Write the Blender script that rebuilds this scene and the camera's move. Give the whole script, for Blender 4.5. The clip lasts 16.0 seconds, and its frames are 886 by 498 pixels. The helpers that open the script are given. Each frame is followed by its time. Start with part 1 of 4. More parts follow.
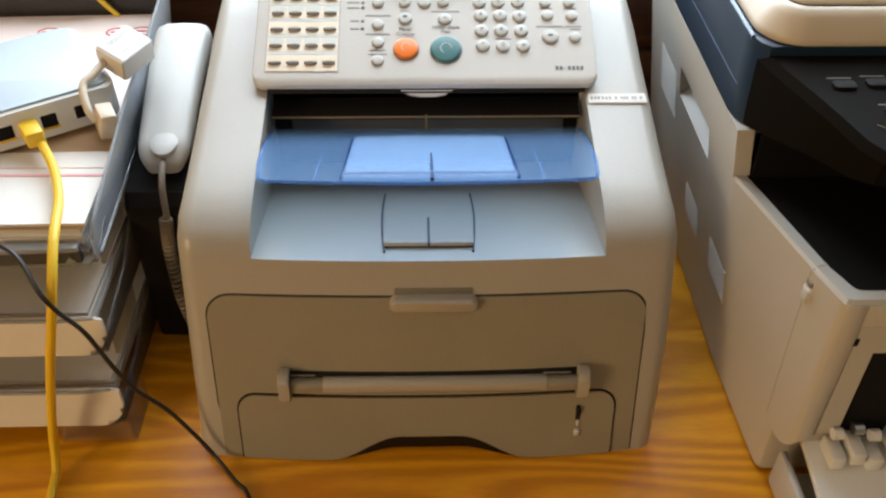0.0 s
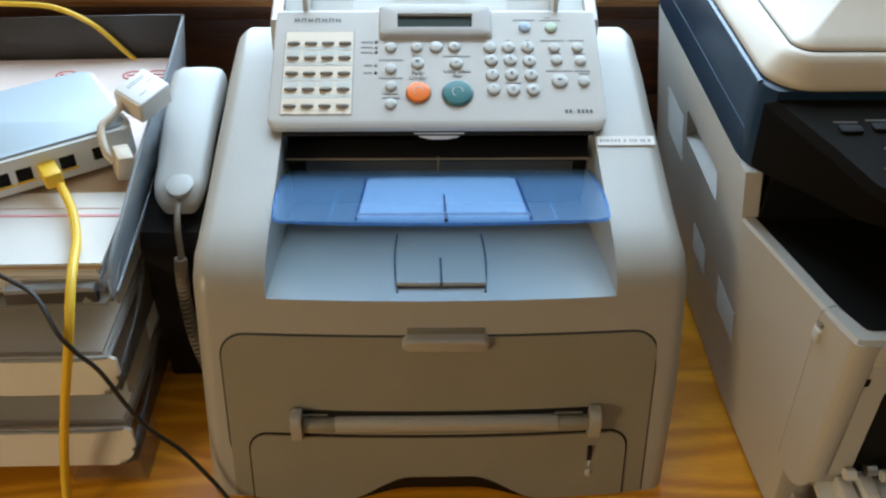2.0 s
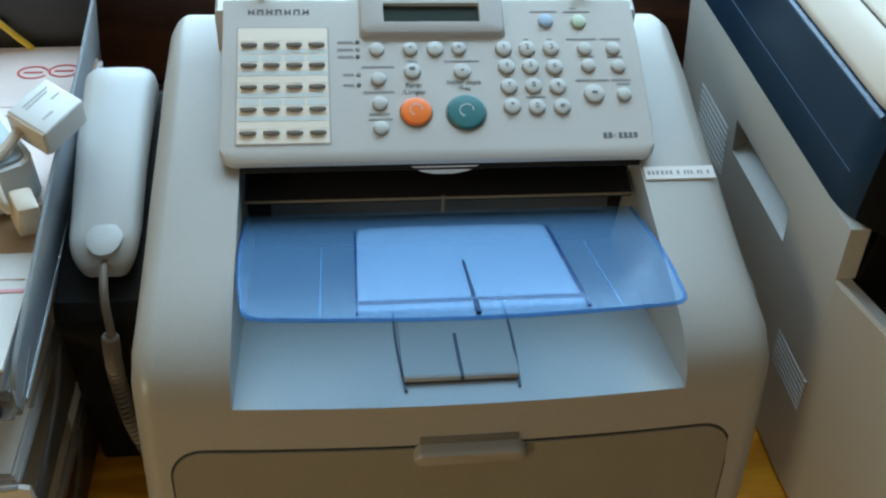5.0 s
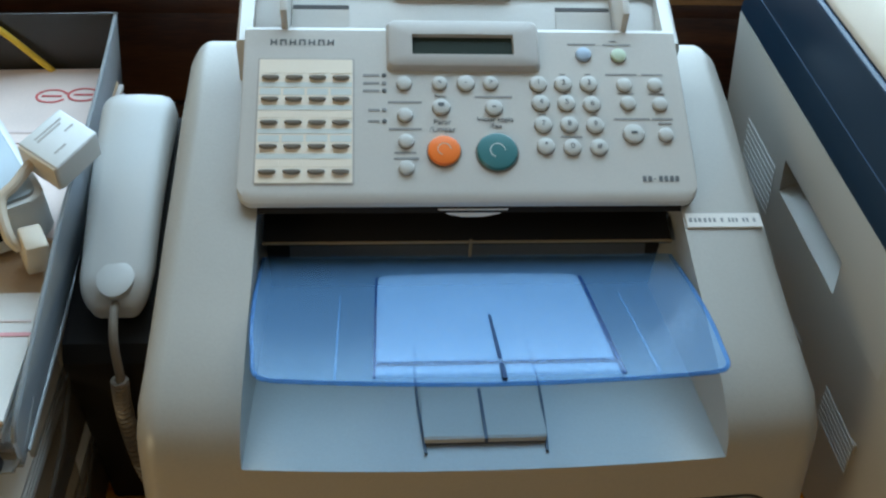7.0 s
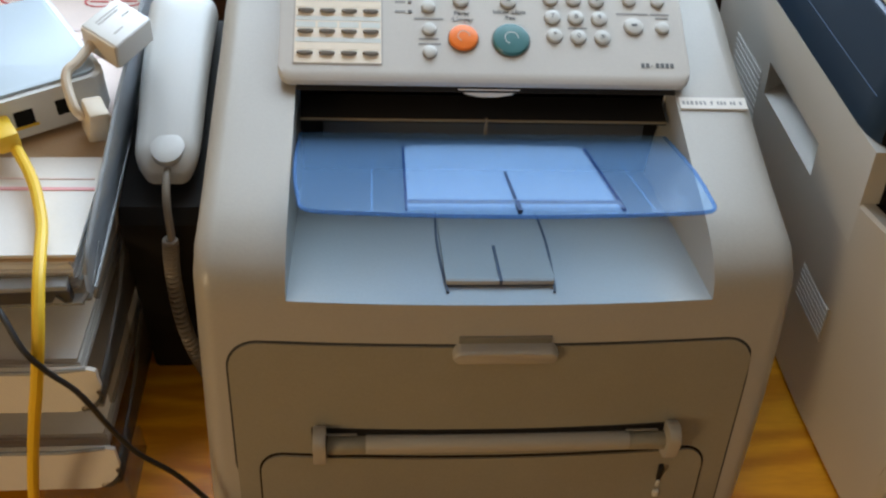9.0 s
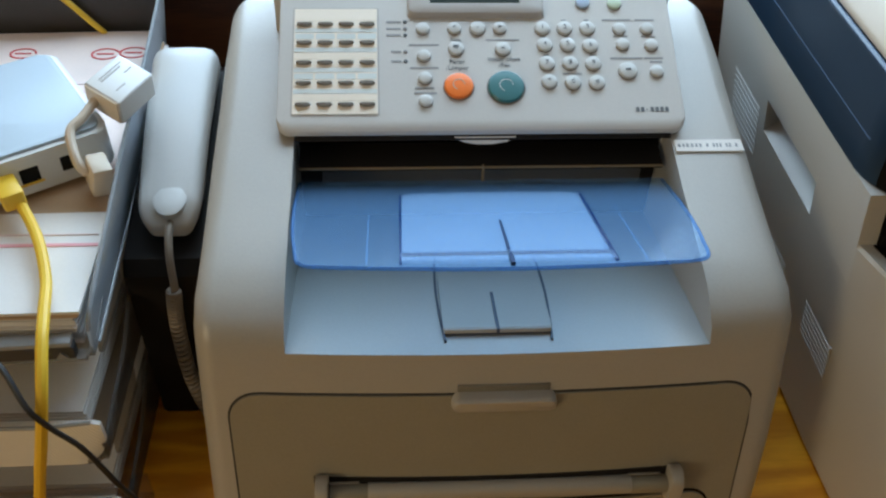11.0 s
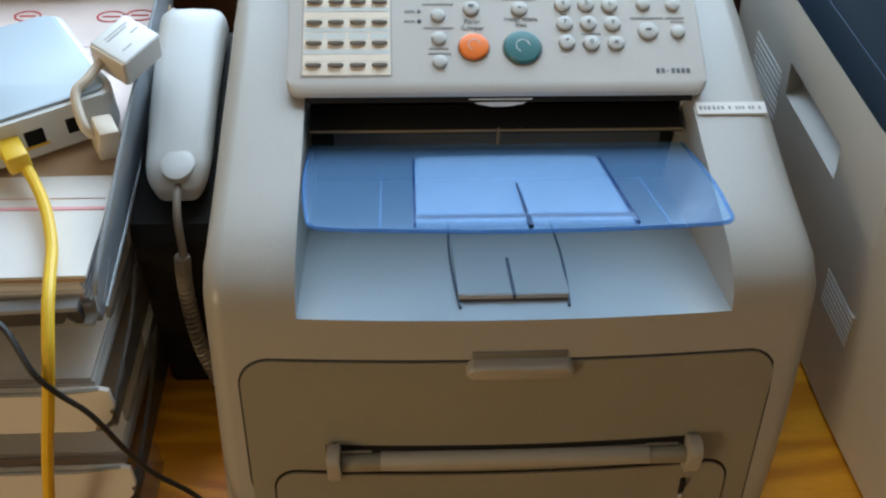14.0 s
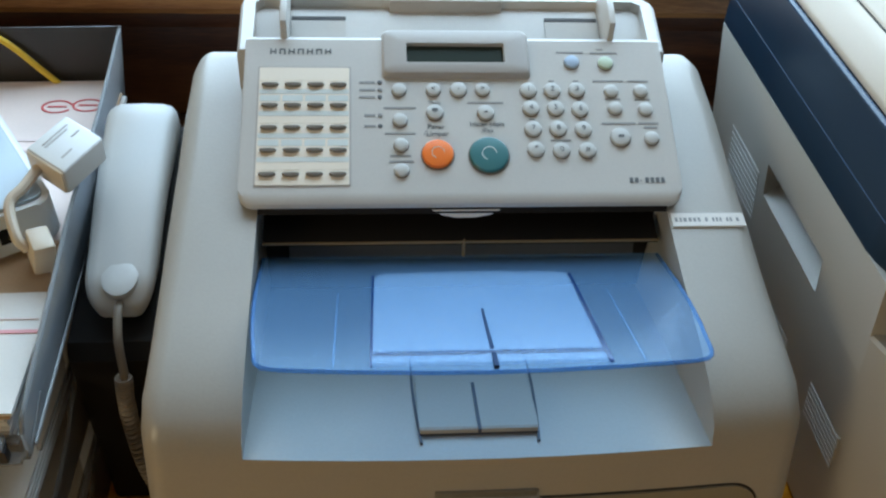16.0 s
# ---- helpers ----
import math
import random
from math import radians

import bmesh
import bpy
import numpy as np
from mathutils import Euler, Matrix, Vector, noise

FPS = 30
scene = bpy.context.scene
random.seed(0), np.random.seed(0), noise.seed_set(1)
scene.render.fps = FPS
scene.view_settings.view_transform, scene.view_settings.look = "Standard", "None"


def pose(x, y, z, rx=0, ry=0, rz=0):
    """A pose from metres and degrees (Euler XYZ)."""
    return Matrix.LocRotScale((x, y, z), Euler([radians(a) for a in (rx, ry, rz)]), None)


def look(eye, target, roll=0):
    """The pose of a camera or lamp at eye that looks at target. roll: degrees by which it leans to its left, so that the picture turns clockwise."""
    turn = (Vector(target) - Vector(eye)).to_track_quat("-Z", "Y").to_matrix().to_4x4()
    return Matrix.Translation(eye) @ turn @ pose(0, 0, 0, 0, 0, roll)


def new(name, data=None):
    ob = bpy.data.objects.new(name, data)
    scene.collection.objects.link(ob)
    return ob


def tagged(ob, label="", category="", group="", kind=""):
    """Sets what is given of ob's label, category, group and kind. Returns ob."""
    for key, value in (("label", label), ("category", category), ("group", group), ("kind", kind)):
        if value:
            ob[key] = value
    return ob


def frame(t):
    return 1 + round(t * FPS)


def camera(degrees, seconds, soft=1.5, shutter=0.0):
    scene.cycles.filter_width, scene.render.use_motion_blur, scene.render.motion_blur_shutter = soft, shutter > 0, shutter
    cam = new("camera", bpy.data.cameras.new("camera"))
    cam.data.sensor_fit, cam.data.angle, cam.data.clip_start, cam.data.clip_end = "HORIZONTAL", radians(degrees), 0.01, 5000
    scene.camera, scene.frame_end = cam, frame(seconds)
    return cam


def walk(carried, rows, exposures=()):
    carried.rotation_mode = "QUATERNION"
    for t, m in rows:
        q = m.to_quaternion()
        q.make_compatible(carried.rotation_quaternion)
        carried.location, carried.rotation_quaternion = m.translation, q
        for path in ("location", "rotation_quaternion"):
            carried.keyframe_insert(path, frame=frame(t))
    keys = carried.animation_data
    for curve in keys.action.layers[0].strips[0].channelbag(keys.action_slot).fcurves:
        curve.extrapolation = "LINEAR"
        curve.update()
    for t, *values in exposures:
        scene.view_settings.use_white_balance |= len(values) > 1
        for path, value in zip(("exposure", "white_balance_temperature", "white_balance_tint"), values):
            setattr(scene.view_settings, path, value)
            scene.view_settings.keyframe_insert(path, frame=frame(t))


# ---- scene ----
cam = camera(53.14, 16.0, soft=2.3)
PATH = [
    (0.0, -0.0047, -0.4298, 0.5904, 48.89, -0.50, -1.35),
    (0.5, -0.0053, -0.4505, 0.5941, 50.68, -0.43, -0.63),
    (1.0, -0.0097, -0.4466, 0.5956, 51.24, -0.23, -1.40),
    (1.5, -0.0117, -0.4439, 0.5966, 52.06, -0.66, -1.10),
    (2.0, -0.0129, -0.4348, 0.5955, 51.44, -0.52, -1.21),
    (2.5, -0.0160, -0.4053, 0.5875, 49.97, -0.46, -1.18),
    (3.0, -0.0259, -0.3824, 0.5833, 50.03, -0.44, -1.14),
    (3.5, -0.0476, -0.3413, 0.5757, 49.64, -1.47, -4.05),
    (4.0, -0.0649, -0.3081, 0.5710, 47.95, -1.77, -7.44),
    (6.5, -0.0577, -0.2121, 0.5653, 46.06, -4.56, -2.46),
    (7.0, -0.0562, -0.2122, 0.5671, 46.32, -2.57, -3.42),
    (7.5, -0.0463, -0.2219, 0.5680, 47.25, -2.79, -3.67),
    (8.0, -0.0453, -0.2309, 0.5668, 47.56, -2.44, -4.05),
    (8.5, -0.0546, -0.2508, 0.5574, 46.77, -3.10, -3.56),
    (9.0, -0.0770, -0.3082, 0.5521, 45.94, -3.25, -3.34),
    (9.5, -0.0794, -0.3179, 0.5683, 47.56, -2.19, -3.63),
    (12.0, -0.0499, -0.2848, 0.5716, 46.82, -1.42, -2.82),
    (12.5, -0.0472, -0.2792, 0.5747, 47.15, -1.23, -2.65),
    (13.0, -0.0443, -0.2699, 0.5691, 47.91, -1.43, -2.08),
    (13.5, -0.0458, -0.2772, 0.5671, 47.31, -1.87, -2.03),
    (14.0, -0.0664, -0.2956, 0.5541, 45.70, -1.32, -2.64),
    (14.5, -0.0826, -0.2922, 0.5592, 45.09, -1.65, -2.49),
    (15.0, -0.0617, -0.2388, 0.5655, 47.06, -1.03, -3.64),
    (15.5, -0.0586, -0.2279, 0.5642, 47.09, -1.57, -3.59),
    (16.0, -0.0563, -0.2352, 0.5684, 47.90, -2.51, -3.79),
]
EXPOSURES = [(0.0, 0.36, 7350, 16), (0.5, 0.26, 7150, 16), (1.0, 0.14, 6800, 14), (1.5, 0.07, 6480, 9), (2.0, 0.05, 6270, 8), (2.5, 0.03, 6180, 7), (3.0, -0.06, 6000, 4), (3.5, -0.18, 5650, 0), (4.0, -0.22, 5700, 0),
             (6.5, -0.45, 6020, 2), (7.0, -0.45, 6020, 2), (7.5, -0.43, 6050, 3), (8.0, -0.39, 6200, 6), (8.5, -0.32, 6400, 10), (9.0, -0.13, 6850, 14), (9.5, -0.15, 6650, 13),
             (12.0, -0.29, 6200, 7), (12.5, -0.29, 6200, 7), (13.5, -0.29, 6200, 8), (14.0, -0.17, 6380, 10), (14.5, -0.10, 6420, 10), (15.0, -0.31, 6150, 8), (15.5, -0.35, 6130, 7), (16.0, -0.35, 6120, 6)]
walk(cam, [(t, pose(*p)) for t, *p in PATH], EXPOSURES)

# ---- light ----
w = bpy.data.worlds.new("world")
scene.world = w
w.use_nodes = True
wn = w.node_tree.nodes
sky = wn.new("ShaderNodeTexSky")
sky.sky_type, sky.sun_disc, sky.sun_elevation, sky.sun_rotation = "NISHITA", False, radians(40), radians(150)
w.node_tree.links.new(sky.outputs[0], wn["Background"].inputs[0])
wn["Background"].inputs[1].default_value = 0.10


def area_lamp(name, m, sx, sy, watts, color):
    d = bpy.data.lights.new(name, "AREA")
    d.shape, d.size, d.size_y, d.energy, d.color = "RECTANGLE", sx, sy, watts, color
    ob = new(name, d)
    ob.matrix_world = m
    return ob


# daylight in the opening of the window over the desk
area_lamp("window_daylight", look((0.16, 0.79, 0.84), (0.08, -0.75, 0.35)), 1.24, 1.14, 39.0, (0.615, 0.80, 0.97))
# warm fill light added from the left; the side window around it is assumed
area_lamp("far_window_daylight", look((-2.17, -1.70, 0.75), (0.1, 0.0, 0.15)), 0.7, 0.9, 23.0, (1.0, 0.77, 0.44))

# ---- materials ----


def mat(name, color, rough=0.5, metal=0.0, grain=0.06, scale=60.0, stain=0.08, bump=0.0, spec=0.5, coat=0.0):
    m = bpy.data.materials.new(name)
    m.use_nodes = True
    nt = m.node_tree
    n, link = nt.nodes, nt.links.new
    b = n["Principled BSDF"]
    b.inputs["Roughness"].default_value, b.inputs["Metallic"].default_value = rough, metal
    b.inputs["Specular IOR Level"].default_value = spec
    b.inputs["Coat Weight"].default_value = coat
    tc = n.new("ShaderNodeTexCoord")
    fine, broad = n.new("ShaderNodeTexNoise"), n.new("ShaderNodeTexNoise")
    fine.inputs["Scale"].default_value, fine.inputs["Detail"].default_value = scale * 10, 4
    broad.inputs["Scale"].default_value, broad.inputs["Detail"].default_value = scale / 4, 5
    for t in (fine, broad):
        link(tc.outputs["Object"], t.inputs["Vector"])
    last = None
    for t, amount in ((fine, grain), (broad, stain)):
        r = n.new("ShaderNodeMapRange")
        r.inputs["From Min"].default_value, r.inputs["From Max"].default_value = 0.15, 0.85
        r.inputs["To Min"].default_value, r.inputs["To Max"].default_value = 1 - amount, 1 + amount
        link(t.outputs["Fac"], r.inputs["Value"])
        x = n.new("ShaderNodeMix")
        x.data_type, x.blend_type = "RGBA", "MULTIPLY"
        x.inputs["Factor"].default_value = 1
        if last is None:
            x.inputs["A"].default_value = (*color, 1)
        else:
            link(last, x.inputs["A"])
        link(r.outputs["Result"], x.inputs["B"])
        last = x.outputs["Result"]
    link(last, b.inputs["Base Color"])
    rr = n.new("ShaderNodeMapRange")
    rr.inputs["To Min"].default_value, rr.inputs["To Max"].default_value = max(0.02, rough - 0.08), min(1, rough + 0.08)
    link(broad.outputs["Fac"], rr.inputs["Value"])
    link(rr.outputs["Result"], b.inputs["Roughness"])
    if bump:
        bp = n.new("ShaderNodeBump")
        bp.inputs["Strength"].default_value, bp.inputs["Distance"].default_value = bump, 0.0004
        link(fine.outputs["Fac"], bp.inputs["Height"])
        link(bp.outputs["Normal"], b.inputs["Normal"])
    return m


def clear(name, tint, body, fac, rough):
    """A see-through tinted plastic: part of the light goes straight through, the rest meets a glossy coloured body."""
    m = mat(name, body, rough, grain=0.03, stain=0.05)
    nt = m.node_tree
    tr, mx = nt.nodes.new("ShaderNodeBsdfTransparent"), nt.nodes.new("ShaderNodeMixShader")
    tr.inputs["Color"].default_value = (*tint, 1)
    mx.inputs["Fac"].default_value = fac
    nt.links.new(tr.outputs[0], mx.inputs[1])
    nt.links.new(nt.nodes["Principled BSDF"].outputs[0], mx.inputs[2])
    nt.links.new(mx.outputs[0], nt.nodes["Material Output"].inputs["Surface"])
    return m


def wood(name, dark, light, stretch, rough, coat, rings=9.0, fine=1.0):
    m = bpy.data.materials.new(name)
    m.use_nodes = True
    nt = m.node_tree
    n, link = nt.nodes, nt.links.new
    b = n["Principled BSDF"]
    b.inputs["Roughness"].default_value, b.inputs["Coat Weight"].default_value, b.inputs["Coat Roughness"].default_value = rough, coat, 0.2
    tc, mp = n.new("ShaderNodeTexCoord"), n.new("ShaderNodeMapping")
    mp.inputs["Scale"].default_value = stretch
    link(tc.outputs["Object"], mp.inputs["Vector"])
    nz = n.new("ShaderNodeTexNoise")
    nz.inputs["Scale"].default_value, nz.inputs["Detail"].default_value, nz.inputs["Distortion"].default_value = 1.0, 2.0, 0.3
    link(mp.outputs[0], nz.inputs["Vector"])
    mul, sn = n.new("ShaderNodeMath"), n.new("ShaderNodeMath")
    mul.operation, sn.operation = "MULTIPLY", "SINE"
    mul.inputs[1].default_value = rings * 6.28
    link(nz.outputs["Fac"], mul.inputs[0])
    link(mul.outputs[0], sn.inputs[0])
    mp2 = n.new("ShaderNodeMapping")
    mp2.inputs["Scale"].default_value = tuple(s * 14 for s in stretch)
    link(tc.outputs["Object"], mp2.inputs["Vector"])
    pores = n.new("ShaderNodeTexNoise")
    pores.inputs["Scale"].default_value, pores.inputs["Detail"].default_value = 3.0, 6.0
    link(mp2.outputs[0], pores.inputs["Vector"])
    add = n.new("ShaderNodeMath")
    add.operation = "MULTIPLY_ADD"
    add.inputs[1].default_value, add.inputs[2].default_value = 0.24, 0.18 * (1 - fine) * 2
    link(sn.outputs[0], add.inputs[0])
    sm = n.new("ShaderNodeMath")
    sm.operation = "MULTIPLY_ADD"
    sm.inputs[1].default_value = fine
    link(pores.outputs["Fac"], sm.inputs[0])
    link(add.outputs[0], sm.inputs[2])
    cr = n.new("ShaderNodeValToRGB")
    cr.color_ramp.elements[0].position, cr.color_ramp.elements[1].position = 0.2, 0.85
    cr.color_ramp.elements[0].color, cr.color_ramp.elements[1].color = (*dark, 1), (*light, 1)
    link(sm.outputs[0], cr.inputs["Fac"])
    link(cr.outputs["Color"], b.inputs["Base Color"])
    bp = n.new("ShaderNodeBump")
    bp.inputs["Strength"].default_value, bp.inputs["Distance"].default_value = 0.15, 0.0004
    link(pores.outputs["Fac"], bp.inputs["Height"])
    link(bp.outputs["Normal"], b.inputs["Normal"])
    return m


FAX = mat("warm_grey_plastic", (0.385, 0.354, 0.308), 0.37, grain=0.04, stain=0.04, bump=0.12)
# Darker copy of the housing grey; the front's shade is in its colour.
FAX_SHADED = mat("warm_grey_door_plastic", (0.268, 0.240, 0.186), 0.38, grain=0.07, stain=0.09, bump=0.2)
NOTCH_SHADE = mat("dark_brown_gap", (0.022, 0.012, 0.005), 0.8, spec=0.05)
PANEL = mat("panel_grey_plastic", (0.555, 0.526, 0.486), 0.38, grain=0.03, stain=0.05, bump=0.1)
BEZEL = mat("bezel_taupe_plastic", (0.42, 0.385, 0.35), 0.4, grain=0.03, stain=0.04)
SEAM = mat("seam_dark", (0.03, 0.028, 0.026), 0.7)
DARK = mat("dark_interior_plastic", (0.014, 0.012, 0.011), 0.6, spec=0.2)
STRIP = mat("dark_grey_strip", (0.075, 0.073, 0.075), 0.5)
BRASS = mat("dull_brass_edge", (0.26, 0.18, 0.09), 0.4)
KEY = mat("key_grey_plastic", (0.55, 0.54, 0.51), 0.35, grain=0.02)
ONEKEY = mat("one_touch_key_plastic", (0.21, 0.19, 0.165), 0.4)
CREAM = mat("cream_card", (0.86, 0.76, 0.63), 0.6, grain=0.02, stain=0.04)
PALE = mat("pale_grey_card", (0.66, 0.69, 0.66), 0.6, grain=0.02)
ORANGE = mat("orange_key_plastic", (0.93, 0.20, 0.02), 0.35, grain=0.02, stain=0.03)
TEAL = mat("teal_key_plastic", (0.045, 0.17, 0.18), 0.35, grain=0.02, stain=0.03)
BLUEKEY = mat("pale_blue_key", (0.40, 0.50, 0.64), 0.35)
GREENKEY = mat("pale_green_key", (0.54, 0.64, 0.49), 0.35)
INK = mat("dark_grey_ink", (0.13, 0.135, 0.14), 0.7)
FAINT = mat("faint_grey_ink", (0.28, 0.275, 0.27), 0.7)
LCD = mat("lcd_glass", (0.022, 0.032, 0.024), 0.35, grain=0.02, spec=0.15)
BLUE = clear("blue_clear_plastic", (0.80, 0.91, 1.0), (0.30, 0.53, 0.86), 0.155, 0.20)
BLUE2 = clear("blue_clear_plastic_panel", (0.86, 0.94, 1.0), (0.40, 0.60, 0.86), 0.20, 0.22)
BLUERIM = clear("blue_clear_edge", (0.62, 0.78, 0.97), (0.10, 0.26, 0.56), 0.22, 0.12)
SMOKE = clear("smoke_clear_plastic", (0.84, 0.80, 0.74), (0.17, 0.15, 0.13), 0.22, 0.25)
# Paler smoke plastic: sky sheen on the top tray's side walls, painted in.
SMOKE_LIT = clear("pale_smoke_clear_plastic", (0.84, 0.86, 0.89), (0.46, 0.50, 0.54), 0.84, 0.20)
# Darker copies of the smoke plastic; the shade on these walls is in the colour.
SMOKE_SIDE_SHADED = clear("dark_smoke_side", (0.75, 0.70, 0.62), (0.10, 0.085, 0.070), 0.42, 0.25)
SMOKE_BACK_SHADED = clear("dark_smoke_back", (0.55, 0.50, 0.45), (0.075, 0.066, 0.058), 0.55, 0.3)
spn, spl = SMOKE_LIT.node_tree.nodes, SMOKE_LIT.node_tree.links
milk, blend = spn.new("ShaderNodeBsdfTranslucent"), spn.new("ShaderNodeMixShader")
milk.inputs["Color"].default_value = (0.62, 0.68, 0.74, 1)
blend.inputs["Fac"].default_value = 0.6
spl.new(spn["Principled BSDF"].outputs[0], blend.inputs[1])
spl.new(milk.outputs[0], blend.inputs[2])
spl.new(blend.outputs[0], spn["Mix Shader"].inputs[2])
RECESS_SHADE = mat("grey_recess", (0.20, 0.178, 0.140), 0.5)
SMOKE_RIM = clear("smoke_clear_rim", (0.7, 0.72, 0.74), (0.45, 0.46, 0.47), 0.55, 0.2)
CLEARFOOT = clear("clear_foot_plastic", (0.95, 0.92, 0.87), (0.5, 0.40, 0.28), 0.12, 0.2)
HANDSET = mat("pale_handset_plastic", (0.50, 0.495, 0.475), 0.36, grain=0.02, stain=0.04)
WHITE = mat("white_plastic", (0.70, 0.69, 0.665), 0.35, grain=0.02, stain=0.04)
ROUTER_TOP = mat("silver_blue_lid", (0.38, 0.44, 0.485), 0.42, grain=0.02, stain=0.04)
IVORY = mat("ivory_plastic", (0.66, 0.55, 0.42), 0.4, grain=0.02, stain=0.04)
YELLOW = mat("yellow_cable", (0.80, 0.50, 0.03), 0.45, grain=0.04)
BLACK = mat("black_rubber", (0.012, 0.011, 0.011), 0.5)
CORD = mat("taupe_cord", (0.25, 0.205, 0.16), 0.5)
PAPER = mat("paper", (0.74, 0.70, 0.655), 0.8, grain=0.03, stain=0.10)
PAPER_PINK = mat("pink_printed_paper", (0.80, 0.66, 0.60), 0.8, grain=0.04, stain=0.12)
PAPER_BROWN = mat("brown_envelope", (0.55, 0.38, 0.24), 0.8, grain=0.05, stain=0.12)
PAPER_LINE = mat("pale_pink_print", (0.74, 0.60, 0.57), 0.8)
GAP_SHADE = mat("soft_gap_grey", (0.06, 0.065, 0.085), 0.6)
SLOT = mat("dark_blue_slot", (0.012, 0.035, 0.095), 0.5, spec=0.1)
GROOVE = clear("dark_blue_groove", (0.30, 0.44, 0.68), (0.03, 0.07, 0.18), 0.45, 0.15)
RED = mat("red_print", (0.62, 0.10, 0.10), 0.8)
PINKINK = mat("pink_print", (0.78, 0.38, 0.40), 0.8)
PRN = mat("printer_off_white", (0.475, 0.452, 0.41), 0.4, grain=0.02, stain=0.04, bump=0.08)
PRN_LID = mat("lid_cream_plastic", (0.58, 0.495, 0.385), 0.42, grain=0.02, stain=0.04, bump=0.08)
NAVY = mat("navy_plastic", (0.0065, 0.022, 0.046), 0.36, grain=0.03, spec=0.35)
NAVY_HIGHLIGHT = mat("navy_edge_gloss", (0.05, 0.085, 0.15), 0.25)
PBLACK = mat("printer_black_plastic", (0.006, 0.0055, 0.005), 0.6, spec=0.15)
PBROWN = mat("printer_panel_black", (0.007, 0.0055, 0.004), 0.7, spec=0.05)
PANEL_INK = mat("dim_brown_print", (0.10, 0.085, 0.06), 0.7)
# Paler than the housing: window light on the upturned slats, painted in.
SLAT_LIT = mat("vent_grey_slat", (0.62, 0.62, 0.61), 0.5)
STEEL = mat("steel", (0.55, 0.54, 0.52), 0.3, metal=1.0)
OAK = wood("golden_oak", (0.66, 0.245, 0.008), (0.97, 0.45, 0.024), (1.3, 8.0, 5.0), 0.36, 0.25, rings=17.0, fine=0.45)
MAHOGANY = wood("dark_red_wood", (0.045, 0.013, 0.005), (0.12, 0.04, 0.014), (1.6, 20.0, 20.0), 0.45, 0.15, rings=4.0)
SILL = wood("brown_sill_wood", (0.20, 0.085, 0.03), (0.44, 0.22, 0.085), (1.6, 20.0, 20.0), 0.45, 0.2, rings=4.0)
PLASTER = mat("warm_plaster", (0.36, 0.30, 0.225), 0.9, bump=0.3)
CEIL = mat("white_ceiling_paint", (0.66, 0.63, 0.58), 0.9)
CARPET = mat("brown_floor", (0.20, 0.13, 0.08), 0.7)

# ---- helpers of this place ----


def mesh(name, bm, material, parent=None, label="", flat=False, sharp=32):
    bmesh.ops.recalc_face_normals(bm, faces=bm.faces[:])
    if not flat:
        for f in bm.faces:
            f.smooth = True
        for e in bm.edges:
            if len(e.link_faces) != 2 or e.calc_face_angle(0) > radians(sharp):
                e.smooth = False
    me = bpy.data.meshes.new(name)
    bm.to_mesh(me)
    bm.free()
    for m in material if isinstance(material, (list, tuple)) else (material,):
        me.materials.append(m)
    ob = new(name, me)
    if parent is not None:
        ob.parent = parent
        ob.matrix_parent_inverse = parent.matrix_world.inverted()
    if label:
        tagged(ob, label)
    return ob


def part(name, bm, material, parent, label="", **kw):
    return mesh(name, bm, material, parent, label, **kw)


def same(ob, m, parent):
    """Another part on the same mesh."""
    o = new(ob.name.split(".")[0], ob.data)
    o.parent = parent
    o.matrix_parent_inverse = parent.matrix_world.inverted()
    o.matrix_basis = m
    return o


def thing(name, label, category, at=(0, 0, 0), group=""):
    ob = new(name)
    ob.empty_display_size = 0.02
    ob.location = at
    bpy.context.view_layer.update()
    return tagged(ob, label, category, group, "")


def rbox(x0, x1, y0, y1, z0, z1, r=0.002, seg=2, bm=None, m=None):
    bm = bm or bmesh.new()
    c = Matrix.Translation(((x0 + x1) / 2, (y0 + y1) / 2, (z0 + z1) / 2)) @ Matrix.Diagonal((x1 - x0, y1 - y0, z1 - z0, 1))
    vs = bmesh.ops.create_cube(bm, size=1, matrix=c)["verts"]
    if r:
        es = list({e for v in vs for e in v.link_edges})
        out = bmesh.ops.bevel(bm, geom=es, offset=r, segments=seg, affect="EDGES", profile=0.5)
        vs = list({v for f in out["faces"] for v in f.verts} | {v for v in vs if v.is_valid})
    if m is not None:
        bmesh.ops.transform(bm, matrix=m, verts=[v for v in vs if v.is_valid])
    return bm


def prism(poly, d0, d1, axis="x", r=0.0, seg=2, bm=None):
    """A polygon of (a, b) drawn out along an axis: x takes (y, z), y takes (x, z), z takes (x, y)."""
    bm = bm or bmesh.new()
    put = {"x": lambda a, b, d: (d, a, b), "y": lambda a, b, d: (a, d, b), "z": lambda a, b, d: (a, b, d)}[axis]
    lo = [bm.verts.new(put(a, b, d0)) for a, b in poly]
    hi = [bm.verts.new(put(a, b, d1)) for a, b in poly]
    fs = [bm.faces.new(lo), bm.faces.new(list(reversed(hi)))]
    k = len(poly)
    for i in range(k):
        fs.append(bm.faces.new((lo[i], lo[(i + 1) % k], hi[(i + 1) % k], hi[i])))
    if r:
        es = [e for e in {e for f in fs[:2] for e in f.edges}]
        bmesh.ops.bevel(bm, geom=es, offset=r, segments=seg, affect="EDGES", profile=0.5)
    return bm


